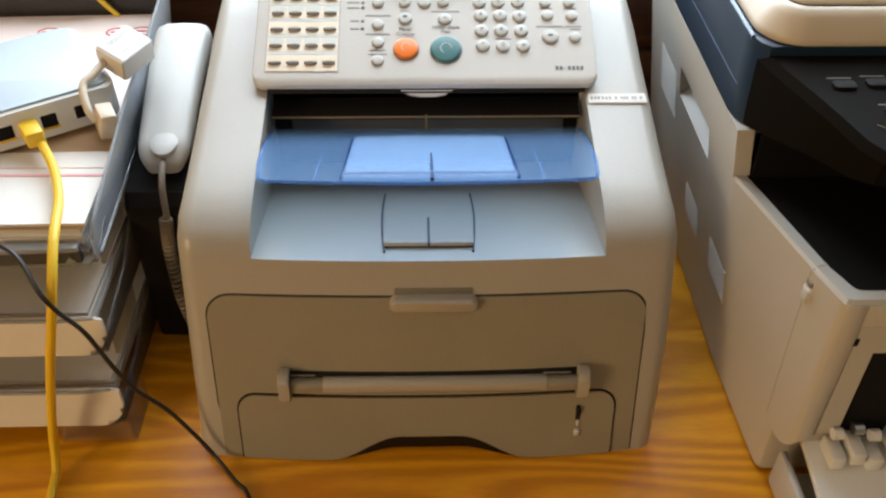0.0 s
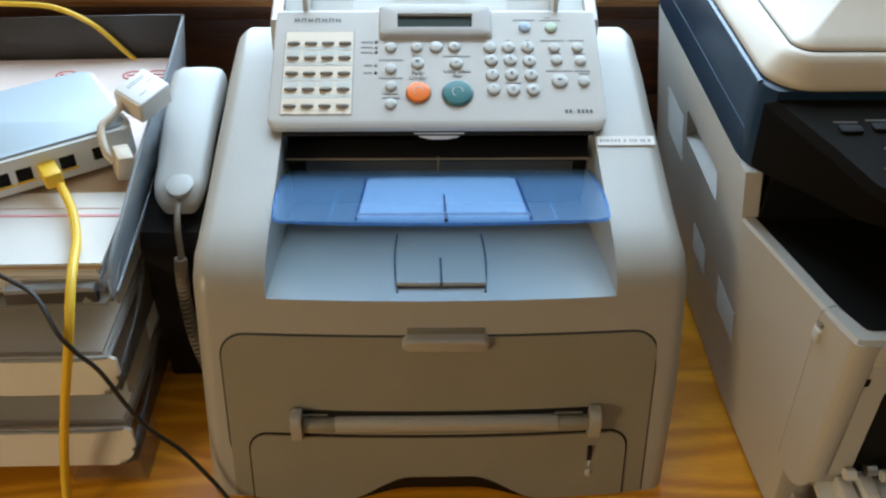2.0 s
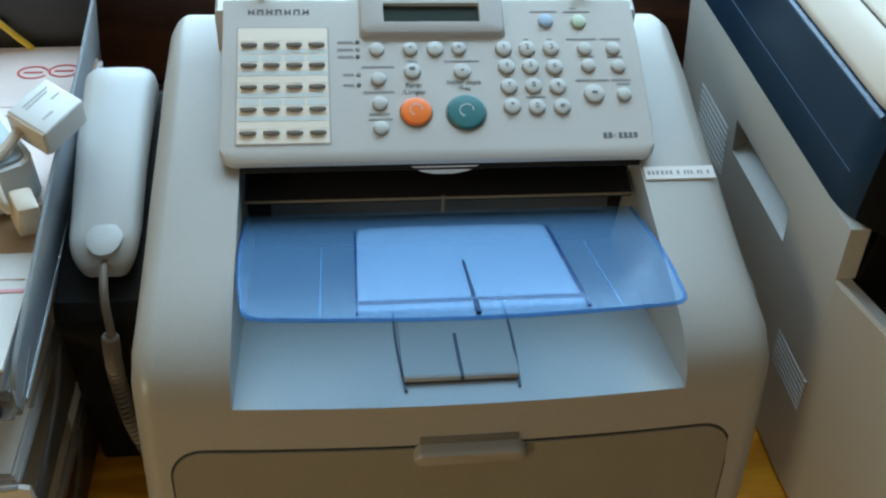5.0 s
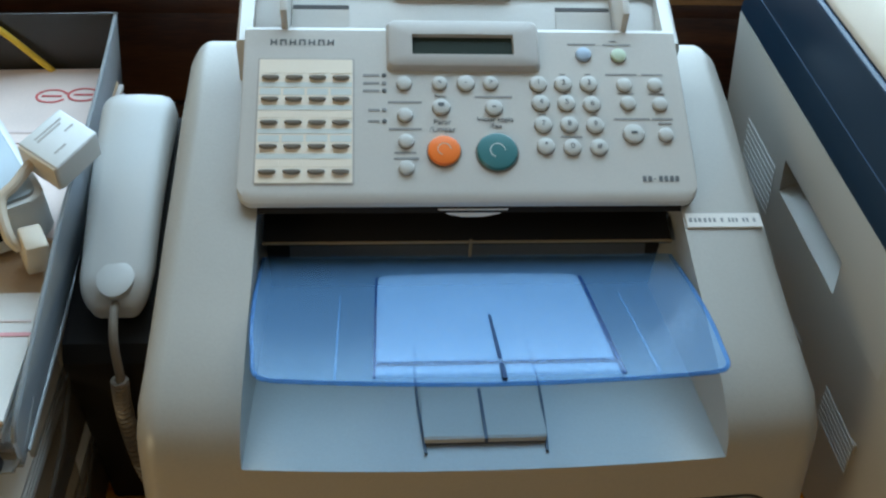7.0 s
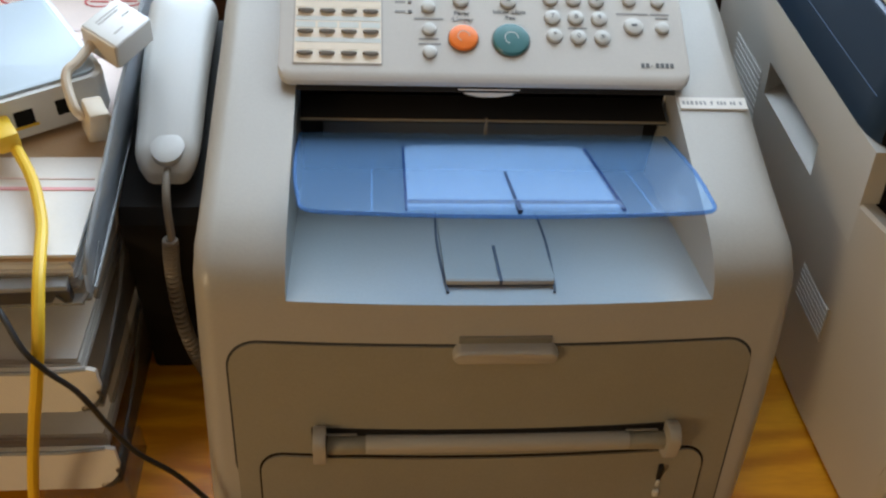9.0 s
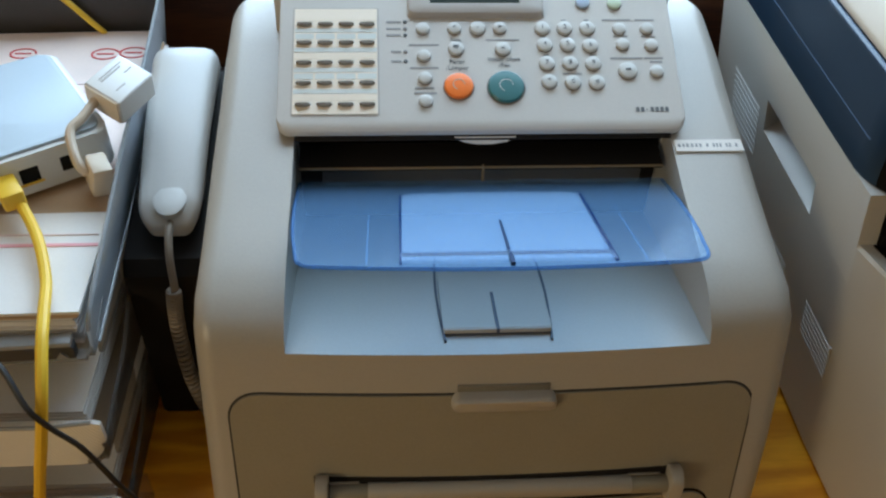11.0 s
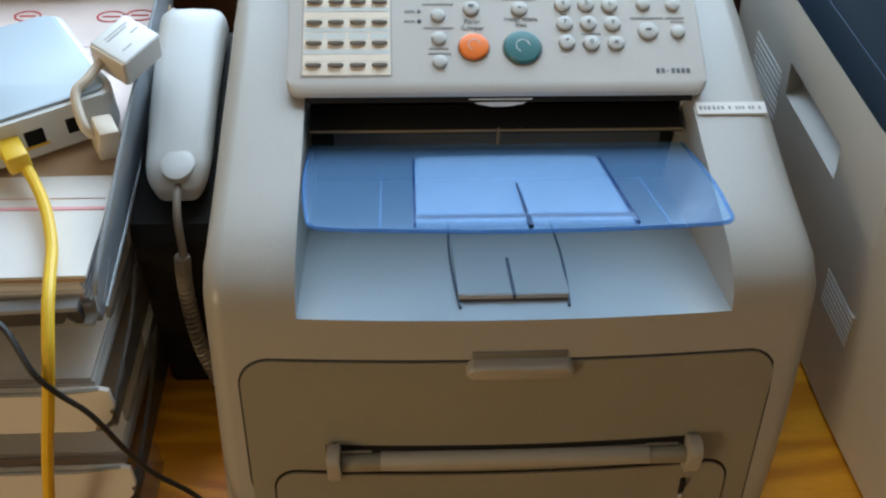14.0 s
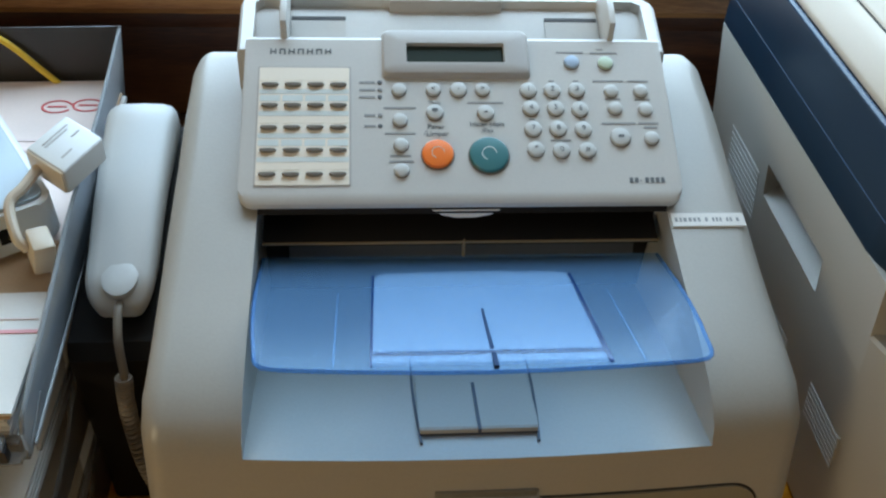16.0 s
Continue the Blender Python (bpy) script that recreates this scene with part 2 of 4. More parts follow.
def round_rect(x0, x1, y0, y1, r, k=6):
    pts = []
    for cx, cy, a in ((x1 - r, y1 - r, 0), (x0 + r, y1 - r, 90), (x0 + r, y0 + r, 180), (x1 - r, y0 + r, 270)):
        for i in range(k + 1):
            t = radians(a + 90 * i / k)
            pts.append((cx + r * math.cos(t), cy + r * math.sin(t)))
    return pts


def loft(rings, cap=True, closed=True, bm=None):
    bm = bm or bmesh.new()
    vs = [[bm.verts.new(p) for p in ring] for ring in rings]
    k = len(vs[0])
    for a, b in zip(vs, vs[1:]):
        for i in range(k if closed else k - 1):
            j = (i + 1) % k
            bm.faces.new((a[i], a[j], b[j], b[i]))
    if cap:
        bm.faces.new(list(reversed(vs[0])))
        bm.faces.new(vs[-1])
    return bm


def slab(x0, x1, y0, y1, r, levels, k=8):
    """A slab with rounded corners, from (height, inset) rows."""
    return loft([[(x, y, z) for x, y in round_rect(x0 + i, x1 - i, y0 + i, y1 - i, max(r - i, 0.001), k)] for z, i in levels])


def lathe(profile, k=24, squash=1.0, bm=None):
    """Turned about z from (radius, z) rows, bottom first."""
    return loft([[(r * math.cos(2 * math.pi * i / k), squash * r * math.sin(2 * math.pi * i / k), z) for i in range(k)] for r, z in profile], bm=bm)


def smooth_path(pts, n=8):
    """A Catmull-Rom curve through points."""
    p = [Vector(q) for q in pts]
    p = [2 * p[0] - p[1], *p, 2 * p[-1] - p[-2]]
    out = []
    for i in range(1, len(p) - 2):
        for j in range(n):
            t = j / n
            a, b, c, d = p[i - 1:i + 3]
            out.append(0.5 * (2 * b + (c - a) * t + (2 * a - 5 * b + 4 * c - d) * t * t + (3 * b - a - 3 * c + d) * t ** 3))
    return out + [p[-2]]


def tube(pts, r, k=10, bm=None):
    rings = []
    up = Vector((0.31, 0.2, 0.93))
    for i, p in enumerate(pts):
        d = (pts[min(i + 1, len(pts) - 1)] - pts[max(i - 1, 0)]).normalized()
        s = d.cross(up).normalized()
        up = s.cross(d).normalized()
        rings.append([p + r * (math.cos(2 * math.pi * j / k) * s + math.sin(2 * math.pi * j / k) * up) for j in range(k)])
    return loft(rings, bm=bm)


def words(text, size, m, material, parent, name="lettering"):
    cu = bpy.data.curves.new("lettering", "FONT")
    cu.body, cu.size, cu.align_x, cu.align_y, cu.extrude = text, size, "CENTER", "CENTER", 0.0001
    tmp = new("lettering_source", cu)
    bpy.context.view_layer.update()
    me = bpy.data.meshes.new_from_object(tmp)
    bpy.data.objects.remove(tmp)
    me.materials.clear()
    me.materials.append(material)
    ob = new(name, me)
    ob.parent = parent
    ob.matrix_parent_inverse = parent.matrix_world.inverted()
    ob.matrix_basis = m
    return ob


# ---- the room ----
def structure(name, bm, material, label, **kw):
    return tagged(mesh(name, bm, material, **kw), label, "", "", "structure")


structure("floor", rbox(-2.2, 2.2, -2.6, 0.8, -0.80, -0.75, 0), CARPET, "brown floor of the office")
structure("ceiling", rbox(-2.2, 2.2, -2.6, 0.8, 1.75, 1.80, 0), CEIL, "white painted ceiling")
# the opening in the west wall only makes room for the added warm light
bm = rbox(-2.3, -2.2, -2.6, 0.8, -0.8, 0.23, 0)
rbox(-2.3, -2.2, -2.6, 0.8, 1.27, 1.8, 0, bm=bm)
rbox(-2.3, -2.2, -2.6, -2.10, 0.23, 1.27, 0, bm=bm)
rbox(-2.3, -2.2, -1.30, 0.8, 0.23, 1.27, 0, bm=bm)
structure("wall_west", bm, PLASTER, "warm plastered side wall with an opening for the added light")
structure("wall_east", rbox(2.2, 2.3, -2.6, 0.8, -0.8, 1.8, 0), PLASTER, "warm plastered side wall")
structure("wall_south", rbox(-2.3, 2.3, -2.7, -2.6, -0.8, 1.8, 0), PLASTER, "warm plastered wall across the room")
bm = rbox(-2.2, 2.2, 0.47, 0.80, -0.8, 0.226, 0)
rbox(-2.2, 2.2, 0.47, 0.80, 1.43, 1.80, 0, bm=bm)
rbox(-2.2, -0.48, 0.47, 0.80, 0.25, 1.43, 0, bm=bm)
rbox(0.80, 2.2, 0.47, 0.80, 0.25, 1.43, 0, bm=bm)
structure("wall_north", bm, PLASTER, "thick plastered wall with a window over the desk")
SILLY = 0.425
structure("trim", prism([(SILLY, 0.226), (SILLY - 0.004, 0.232), (SILLY - 0.004, 0.244), (SILLY, 0.250), (0.80, 0.250), (0.80, 0.226)], -2.2, 2.2), SILL, "brown wooden window sill with a rounded nose")
wains = structure("wainscot", rbox(-2.2, 2.2, 0.452, 0.468, -0.75, 0.226, 0), MAHOGANY, "dark red-brown wooden boards under the sill")
for z0, z1, y in ((0.207, 0.2245, 0.436), (0.118, 0.203, 0.446), (0.004, 0.114, 0.444)):
    part("board", rbox(-2.2, 2.2, y, 0.452, z0, z1, 0.002), MAHOGANY, wains)
desk = structure("desk_top", rbox(-1.5, 1.6, -0.42, 0.444, -0.03, 0.0, 0.003), OAK, "golden oak desk top with cathedral grain")
for x in (-1.45, 1.5):
    part("desk_leg", rbox(x - 0.03, x + 0.03, -0.36, 0.40, -0.75, -0.03, 0.003), OAK, desk)

# ---- fax machine ----
fax = thing("fax_machine", "warm grey fax machine with a blue output tray", "fax machine")


def front_y(x, z):
    """The bowed, slightly leaning front of the fax."""
    return 0.243 * z - 0.008 * (1 - min(1, (x / 0.176) ** 2))


FRONT = [(0.0, 0.0), (0.0122, 0.05), (0.0219, 0.09), (0.0324, 0.1335), (0.0389, 0.160), (0.0423, 0.174)]
SHOULDER = [(0.0455, 0.184), (0.053, 0.1915), (0.066, 0.198), (0.085, 0.203), (0.11, 0.208), (0.14, 0.2145), (0.17, 0.222), (0.22, 0.234),
            (0.264, 0.245), (0.309, 0.2535), (0.323, 0.2500), (0.330, 0.238), (0.333, 0.10), (0.333, 0.0)]
HOLLOW = [(0.052, 0.1720), (0.07, 0.1684), (0.09, 0.1644), (0.11, 0.1604), (0.14, 0.1544), (0.17, 0.1484), (0.20, 0.142), (0.202, 0.220),
          (0.264, 0.244), (0.309, 0.2535), (0.323, 0.2500), (0.330, 0.238), (0.333, 0.10), (0.333, 0.0)]


def notch(x):
    t = min(1, max(0, abs(x) - 0.022) / 0.058)
    return 0.0018 + 0.0235 * (0.5 + 0.5 * math.cos(math.pi * t))


def lift(x):
    """The open space under the front edge, where the hand goes in."""
    return 0.0012 + 0.55 * (notch(x) - 0.0018)


def flare(x, z):
    """How far the sides of the housing swell outwards, most near the foot."""
    k = min(1, max(0, (abs(x) - 0.125) / 0.051))
    k = k * k * (3 - 2 * k)
    u = min(1, max(0, z / 0.19))
    side = 0.0070 - 0.0042 * u if x < 0 else 0.0030 + 0.0030 * math.sin(math.pi * u) - 0.0005 * u
    return math.copysign(k * side * min(1, max(0, (0.275 - z) / 0.06)), x)


def fax_ring(x, tail):
    over = abs(x) - (0.176 - 0.012)
    d = 0.012 - math.sqrt(max(0, 0.012 ** 2 - over ** 2)) if over > 0 else 0
    bow = 0.008 * (1 - (x / 0.176) ** 2)
    out = []
    for i, (y, z) in enumerate(FRONT + tail):
        fade = 1 if i < 6 else max(0, 1 - (i - 5) / 3)
        yy, zz = y - bow * fade, z
        if i == 0 and abs(x) < 0.09:
            zz = lift(x) - 0.0012
            yy += 0.243 * zz
        if i <= 7:
            yy += d
        if 5 < i < 17:
            zz -= d * (1 if i > 8 else (i - 5) / 4)
        if i >= 14:
            yy -= d
        out.append((x + flare(x, zz), yy, zz))
    return out


E_ = 0.1255
xs_out = [-0.176, -0.1757, -0.1745, -0.1725, -0.1695, -0.1665, -0.164, -0.152, -0.138, -E_]
xs_in = [-E_ + 0.0001] + [-E_ + 2 * E_ * i / 24 for i in range(1, 24)] + [E_ - 0.0001]
rings = [fax_ring(x, SHOULDER) for x in xs_out] + [fax_ring(x, HOLLOW) for x in xs_in] + [fax_ring(-x, SHOULDER) for x in reversed(xs_out)]
part("body", loft(rings), FAX, fax, "warm grey moulded plastic housing", sharp=38)


def front_skin(xs, zb, zt, off, depth, rows=8):
    """A plate that follows the front: bounds in z for each x, proud by off, reaching back by depth."""
    bm = bmesh.new()
    face = [[bm.verts.new((x, front_y(x, zb(x) + (zt(x) - zb(x)) * j / rows) - off, zb(x) + (zt(x) - zb(x)) * j / rows)) for j in range(rows + 1)] for x in xs]
    for a, b in zip(face, face[1:]):
        for j in range(rows):
            bm.faces.new((a[j], b[j], b[j + 1], a[j + 1]))
    edge = face[0][::-1] + [c[0] for c in face[1:-1]] + face[-1] + [c[-1] for c in reversed(face[1:-1])]
    back = [bm.verts.new(v.co + Vector((0, depth, 0))) for v in edge]
    for i in range(len(edge)):
        j = (i + 1) % len(edge)
        bm.faces.new((edge[i], edge[j], back[j], back[i]))
    return bm


def dense(x0, x1, r, n=30):
    a = [r * (1 - math.cos(math.pi / 2 * i / 8)) for i in range(9)]
    return [x0 + t for t in a] + [x0 + r + (x1 - x0 - 2 * r) * i / n for i in range(1, n)] + [x1 - t for t in reversed(a)]


def arched(x0, x1, top, r, sag=0.0):
    def f(x):
        d = min(x - x0, x1 - x)
        c = r - math.sqrt(max(0, r * r - (r - d) ** 2)) if d < r else 0
        return top - c - sag * (1 - ((2 * x - x0 - x1) / (x1 - x0)) ** 2)
    return f


G = 0.0014
part("door_gap", front_skin(dense(-0.1635, 0.1612, 0.02), lift, arched(-0.1635, 0.1612, 0.1460, 0.020, -0.001), 0.0003, 0.003), SEAM, fax, "dark gap round the front door")
door = part("front_door", front_skin(dense(-0.1635 + G, 0.1612 - G, 0.019), lambda x: lift(x) + 0.0004, arched(-0.1635 + G, 0.1612 - G, 0.1460 - G, 0.019, -0.001), 0.0012, 0.003), FAX_SHADED, fax, "large warm grey front door")


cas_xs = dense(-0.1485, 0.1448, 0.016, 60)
# Dark plate behind the cassette; it paints the shade of gap and notch.
part("cassette_gap", front_skin(cas_xs, lift, arched(-0.1485, 0.1448, 0.0622, 0.016), 0.0018, 0.003), NOTCH_SHADE, fax, "dark brown plate painting the shade round the cassette and in its notch")
G2 = 0.0013
cas = part("paper_cassette", front_skin(dense(-0.1485 + G2, 0.1448 - G2, 0.015, 60), notch, arched(-0.1485 + G2, 0.1448 - G2, 0.0622 - G2, 0.015), 0.0030, 0.004), FAX_SHADED, fax, "warm grey paper cassette with a curved hand notch")
# paper level slot with its float
part("level_slot", rbox(0.1135, 0.1170, front_y(0.115, 0.036) - 0.0036, front_y(0.115, 0.036) + 0.004, 0.026, 0.050, 0.0012, m=None), DARK, cas, "dark paper level slot")
part("level_float", rbox(0.1130, 0.1172, front_y(0.115, 0.0245) - 0.0050, front_y(0.115, 0.0245), 0.0215, 0.0275, 0.001), KEY, cas)
part("level_pin", rbox(0.1142, 0.1165, front_y(0.115, 0.033) - 0.0044, front_y(0.115, 0.033), 0.030, 0.0365, 0.0008), KEY, cas)
# door handle
hy = front_y(0, 0.15)
# No hollow here: a darker plate carries the recess's shade in its colour.
part("handle_recess", rbox(-0.0250, 0.0310, hy - 0.0009, hy + 0.004, 0.1440, 0.1528, 0.0008), RECESS_SHADE, door, "darker plate painting the shaded recess over the door handle")
hb = loft([[(x + 0.0032, y, z) for x, z in round_rect(-0.0318 + i, 0.0318 - i, 0.1362 + i, 0.1480 - i * 0.6, 0.0056 - i, 6)]
           for y, i in ((hy + 0.002, 0.0), (hy - 0.0062, 0.0), (hy - 0.0078, 0.0007), (hy - 0.0087, 0.0022))])
part("handle", hb, FAX, door, "moulded grey pull handle")

# manual feed roller
fy = front_y(0.11, 0.08)
part("feed_slot", front_skin([-0.114 + 0.234 * i / 24 for i in range(25)], lambda x: 0.0690, lambda x: 0.0835, 0.0018, 0.002, 2), DARK, door, "dark manual feed slot")
feed = part("feed_bar", prism(round_rect(fy - 0.0125, fy - 0.0015, 0.0680, 0.0805, 0.0048, 5), -0.080, 0.088, r=0.0004), FAX, door, "round grey manual feed bar")
for x0, x1 in ((-0.104, -0.0795), (0.0875, 0.1125)):
    part("bar_end", prism(round_rect(fy - 0.0120, fy - 0.0015, 0.0675, 0.0790, 0.0040, 4), x0, x1, r=0.0004), FAX_SHADED, feed)
    part("bar_spring", rbox(x0 - 0.002, x1 - 0.006, fy - 0.0060, fy - 0.0045, 0.0822, 0.0832, 0.0004), ONEKEY, feed)
for x in (-0.1085, 0.1160):
    part("paper_guide", prism(round_rect(fy - 0.0155, fy + 0.001, 0.0610, 0.0880, 0.0065, 5), x - 0.0042, x + 0.0038, r=0.001), FAX, feed, "rounded grey paper guide")

# output well: flap, dark mouth, strip and brass edge


def floor_z(y):
    return 0.174 - 0.2 * (y - 0.042)


fl = bmesh.new()
prism([(0.0522, floor_z(0.0522) + 0.0010), (0.0528, floor_z(0.0528) + 0.0034), (0.0545, floor_z(0.0545) + 0.0040), (0.0580, floor_z(0.058) + 0.0030), (0.136, floor_z(0.136) + 0.0012), (0.136, floor_z(0.136) - 0.001), (0.0522, floor_z(0.0522) - 0.001)], -0.0318, 0.0318, r=0.0008, bm=fl)
for v in fl.verts:
    v.co.x *= 1 + 0.085 * math.sin(math.pi * min(1, max(0, (v.co.y - 0.0452) / 0.114)))
flap = part("fold_out_stop", fl, FAX, fax, "grey fold-out paper stop in the output well")
for s in (-1, 1):
    pts = [(s * (0.0318 + 0.0034 * math.sin(math.pi * i / 12.5)), 0.0455 + 0.091 * i / 10) for i in range(11)]
    gb = bmesh.new()
    loft([[(x - 0.0007, y, floor_z(y) + 0.0006), (x + 0.0007, y, floor_z(y) + 0.0006), (x + 0.0007, y, floor_z(y) - 0.001), (x - 0.0007, y, floor_z(y) - 0.001)] for x, y in pts], bm=gb)
    part("stop_gap", gb, GAP_SHADE, flap)
part("stop_slot", prism([(0.0519, floor_z(0.0519) + 0.0043), (0.058, floor_z(0.058) + 0.0040), (0.092, floor_z(0.092) + 0.0028), (0.092, floor_z(0.092)), (0.0519, floor_z(0.0519))], -0.0008, 0.0010), GAP_SHADE, flap, "narrow dark slot")
# Dark bar painted as the thin shadow under the stop's front edge.
part("stop_underside", rbox(-0.0320, 0.0320, 0.0521, 0.0532, floor_z(0.0526) - 0.001, floor_z(0.0526) + 0.0008, 0.0), GAP_SHADE, flap)
mouth = part("output_mouth", rbox(-0.1250, 0.1250, 0.192, 0.199, 0.146, 0.232, 0.001), DARK, fax, "dark paper outlet under the control panel")
part("outlet_roof", prism([(0.176, 0.2245), (0.195, 0.2245), (0.195, 0.232), (0.19, 0.234), (0.180, 0.230)], -0.125, 0.125), DARK, mouth)
part("outlet_strip", prism([(0.178, 0.1860), (0.182, 0.2015), (0.19, 0.203), (0.19, 0.18)], -0.109, 0.111, r=0.001), STRIP, mouth, "dark grey guide strip")
part("outlet_shelf", prism([(0.171, 0.2035), (0.171, 0.2062), (0.192, 0.211), (0.192, 0.2035)], -0.1235, 0.1225, r=0.0005), DARK, mouth)
part("outlet_edge", rbox(-0.1235, 0.1225, 0.1698, 0.1712, 0.2052, 0.2068, 0.0003), BRASS, mouth, "thin brass coloured edge")
part("paper_flag", prism([(0.168, 0.196), (0.1675, 0.2085), (0.1705, 0.2085), (0.172, 0.196)], -0.0013, 0.0002), BRASS, mouth)

# blue output tray: outline by half widths, tilted up to the front
TS = math.tan(radians(18.7))


def tray_m(y):
    return 0.2354 - TS * (y - 0.0489)


def tray_plate(outline, lo, hi, bm=None):
    bm = bm or bmesh.new()
    a = [bm.verts.new((x, y, tray_m(y) + lo)) for x, y in outline]
    b = [bm.verts.new((x, y, tray_m(y) + hi)) for x, y in outline]
    bm.faces.new(list(reversed(a)))
    bm.faces.new(b)
    k = len(outline)
    for i in range(k):
        bm.faces.new((a[i], a[(i + 1) % k], b[(i + 1) % k], b[i]))
    return bm


half = [(0.0, 0.0400), (0.03, 0.0405), (0.06, 0.0422), (0.09, 0.0445), (0.105, 0.0462), (0.1110, 0.0480), (0.1142, 0.0515), (0.1158, 0.056), (0.1178, 0.070), (0.1200, 0.0837), (0.1222, 0.105), (0.1236, 0.130), (0.1238, 0.170)]
outline = half + [(-x, y) for x, y in reversed(half[1:])]
tray = part("output_tray", tray_plate(outline, -0.0011, 0.0011), BLUE, fax, "translucent blue output tray")
rim = half
rp = [Vector((-x, y, tray_m(y) - 0.0006)) for x, y in reversed(rim[1:])] + [Vector((x, y, tray_m(y) - 0.0006)) for x, y in rim]
part("tray_rim", tube(rp, 0.0012, 8), BLUERIM, tray, "thick darker blue rim")
ext = [(-0.0572, 0.0560), (0.0590, 0.0560), (0.0590, 0.134), (0.0580, 0.1400), (0.0540, 0.1425), (0.02, 0.1442), (-0.02, 0.1442), (-0.0505, 0.1428), (-0.0548, 0.1400), (-0.0560, 0.134)]
part("tray_extension", tray_plate(ext, 0.0012, 0.0030), BLUE2, tray, "paler blue pull-out tray extension")
part("extension_lip", tray_plate([(-0.0580, 0.0445), (0.0600, 0.0445), (0.0596, 0.0535), (-0.0576, 0.0535)], 0.0014, 0.0042), BLUE2, tray)
for poly in ([(-0.0588, 0.0440), (-0.0575, 0.0440), (-0.0562, 0.140), (-0.0575, 0.140)], [(0.0592, 0.0440), (0.0612, 0.0440), (0.0605, 0.140), (0.0588, 0.140)], [(-0.057, 0.0540), (0.059, 0.0540), (0.059, 0.0555), (-0.057, 0.0555)]):
    part("extension_groove", tray_plate(poly, 0.0012, 0.0034), GROOVE, tray)
part("extension_slot", tray_plate([(0.0014, 0.0575), (0.0034, 0.0575), (0.0030, 0.0980), (0.0016, 0.0980)], 0.0020, 0.0033), SLOT, tray, "dark narrow slot")
part("extension_slot", tray_plate([(0.0012, 0.0400), (0.0036, 0.0400), (0.0036, 0.0520), (0.0012, 0.0520)], 0.0015, 0.0044), SLOT, tray)
for x in (-0.0765, 0.0780):
    part("tray_crease", tray_plate([(x - 0.0005, 0.0445), (x + 0.0005, 0.0445), (x + 0.0003, 0.122), (x - 0.0003, 0.122)], 0.0010, 0.0015), BLUE, tray)
for o in tray.children:
    o.visible_shadow = False

# upper housing behind the panel: a shallow feeder with guides
up = bmesh.new()
prism([(0.192, 0.20), (0.192, 0.225), (0.29, 0.2690), (0.315, 0.2815), (0.328, 0.2840), (0.331, 0.20)], -0.1330, 0.1295, bm=up)
arc = [radians(90 * i / 6) for i in range(7)]
R = 0.020
ush = [(-0.1425, 0.279)] + [(-0.1425 + R - R * math.cos(t), 0.338 - R + R * math.sin(t)) for t in arc] + [(0.1390 - R + R * math.sin(t), 0.338 - R + R * math.cos(t)) for t in arc] + [(0.1390, 0.279), (0.1290, 0.279), (0.1290, 0.320), (0.124, 0.325), (-0.1275, 0.325), (-0.1325, 0.320), (-0.1325, 0.279)]


def rim_z(y):
    return min(0.2895, 0.2655 + 0.40 * (y - 0.250))


cx_, cy_ = -0.00175, 0.30
rings_ = []
for inset, dz in ((0.0, None), (0.0, -0.004), (0.0006, -0.0016), (0.0022, 0.0)):
    ring_ = []
    for x, y in ush:
        outer = abs(x - cx_) > 0.136 or y > 0.3255
        xx = x + (inset if x < cx_ else -inset) * outer
        yy = y - inset * (y > 0.326)
        ring_.append((xx, yy, 0.20 if dz is None else rim_z(y) + dz))
    rings_.append(ring_)
loft(rings_, bm=up)
upper = part("feeder_housing", up, PANEL, fax, "pale grey document feeder housing", sharp=40)
for x in (-0.1120, 0.1015):
    part("document_guide", prism([(0.284, 0.268), (0.284, 0.2950), (0.294, 0.3010), (0.312, 0.3035), (0.322, 0.3010), (0.326, 0.296), (0.326, 0.28)], x - 0.0022, x + 0.0022, r=0.001), PANEL, upper, "upright grey document guide")
for x0, x1 in ((-0.109, -0.073), (0.062, 0.098)):
    part("guide_slot", prism([(0.3118, 0.2800), (0.3118, 0.2812), (0.3140, 0.2824), (0.3140, 0.2800)], x0, x1), STRIP, upper, "thin dark slot")
    part("guide_ramp", prism([(0.290, 0.2700), (0.3115, 0.2808), (0.3115, 0.270)], x0, x1), PANEL, upper)
part("paper_support", rbox(-0.0435, 0.0330, 0.3205, 0.350, 0.272, 0.2915, 0.0012), BEZEL, upper, "taupe paper support hinge")

# control panel
A, TILT_P = 25.0, math.tan(radians(25.0))


def pz(y):
    return 0.234 + TILT_P * (y - 0.180)


def on_panel(x, y, up=0.0):
    n = Vector((0, -math.sin(radians(A)), math.cos(radians(A))))
    p = Vector((x, y, pz(y))) + n * up
    return pose(p.x, p.y, p.z, A)


pp = [(0.1790, 0.2262), (0.1772, 0.2285), (0.1772, 0.2312), (0.1790, 0.2335), (0.1830, pz(0.183)), (0.2830, pz(0.283)), (0.2870, 0.2815), (0.2880, 0.272), (0.205, 0.2330), (0.195, 0.2262)]


def panel_ring(x):
    d = min(x + 0.1365, 0.1348 - x)
    c = 0.009 - math.sqrt(max(0, 0.009 ** 2 - (0.009 - d) ** 2)) if d < 0.009 else 0
    return [(x, y + c * max(0, (0.288 - y) / 0.11), z + (c * TILT_P if y < 0.2 else 0) - (0.0012 * (c / 0.009) ** 2 if z > 0.236 else 0)) for y, z in pp]


panel = part("control_panel", loft([panel_ring(x) for x in dense(-0.1365, 0.1348, 0.009, 12)]), PANEL, fax, "sloping grey control panel with keys and display")
tab = bmesh.new()
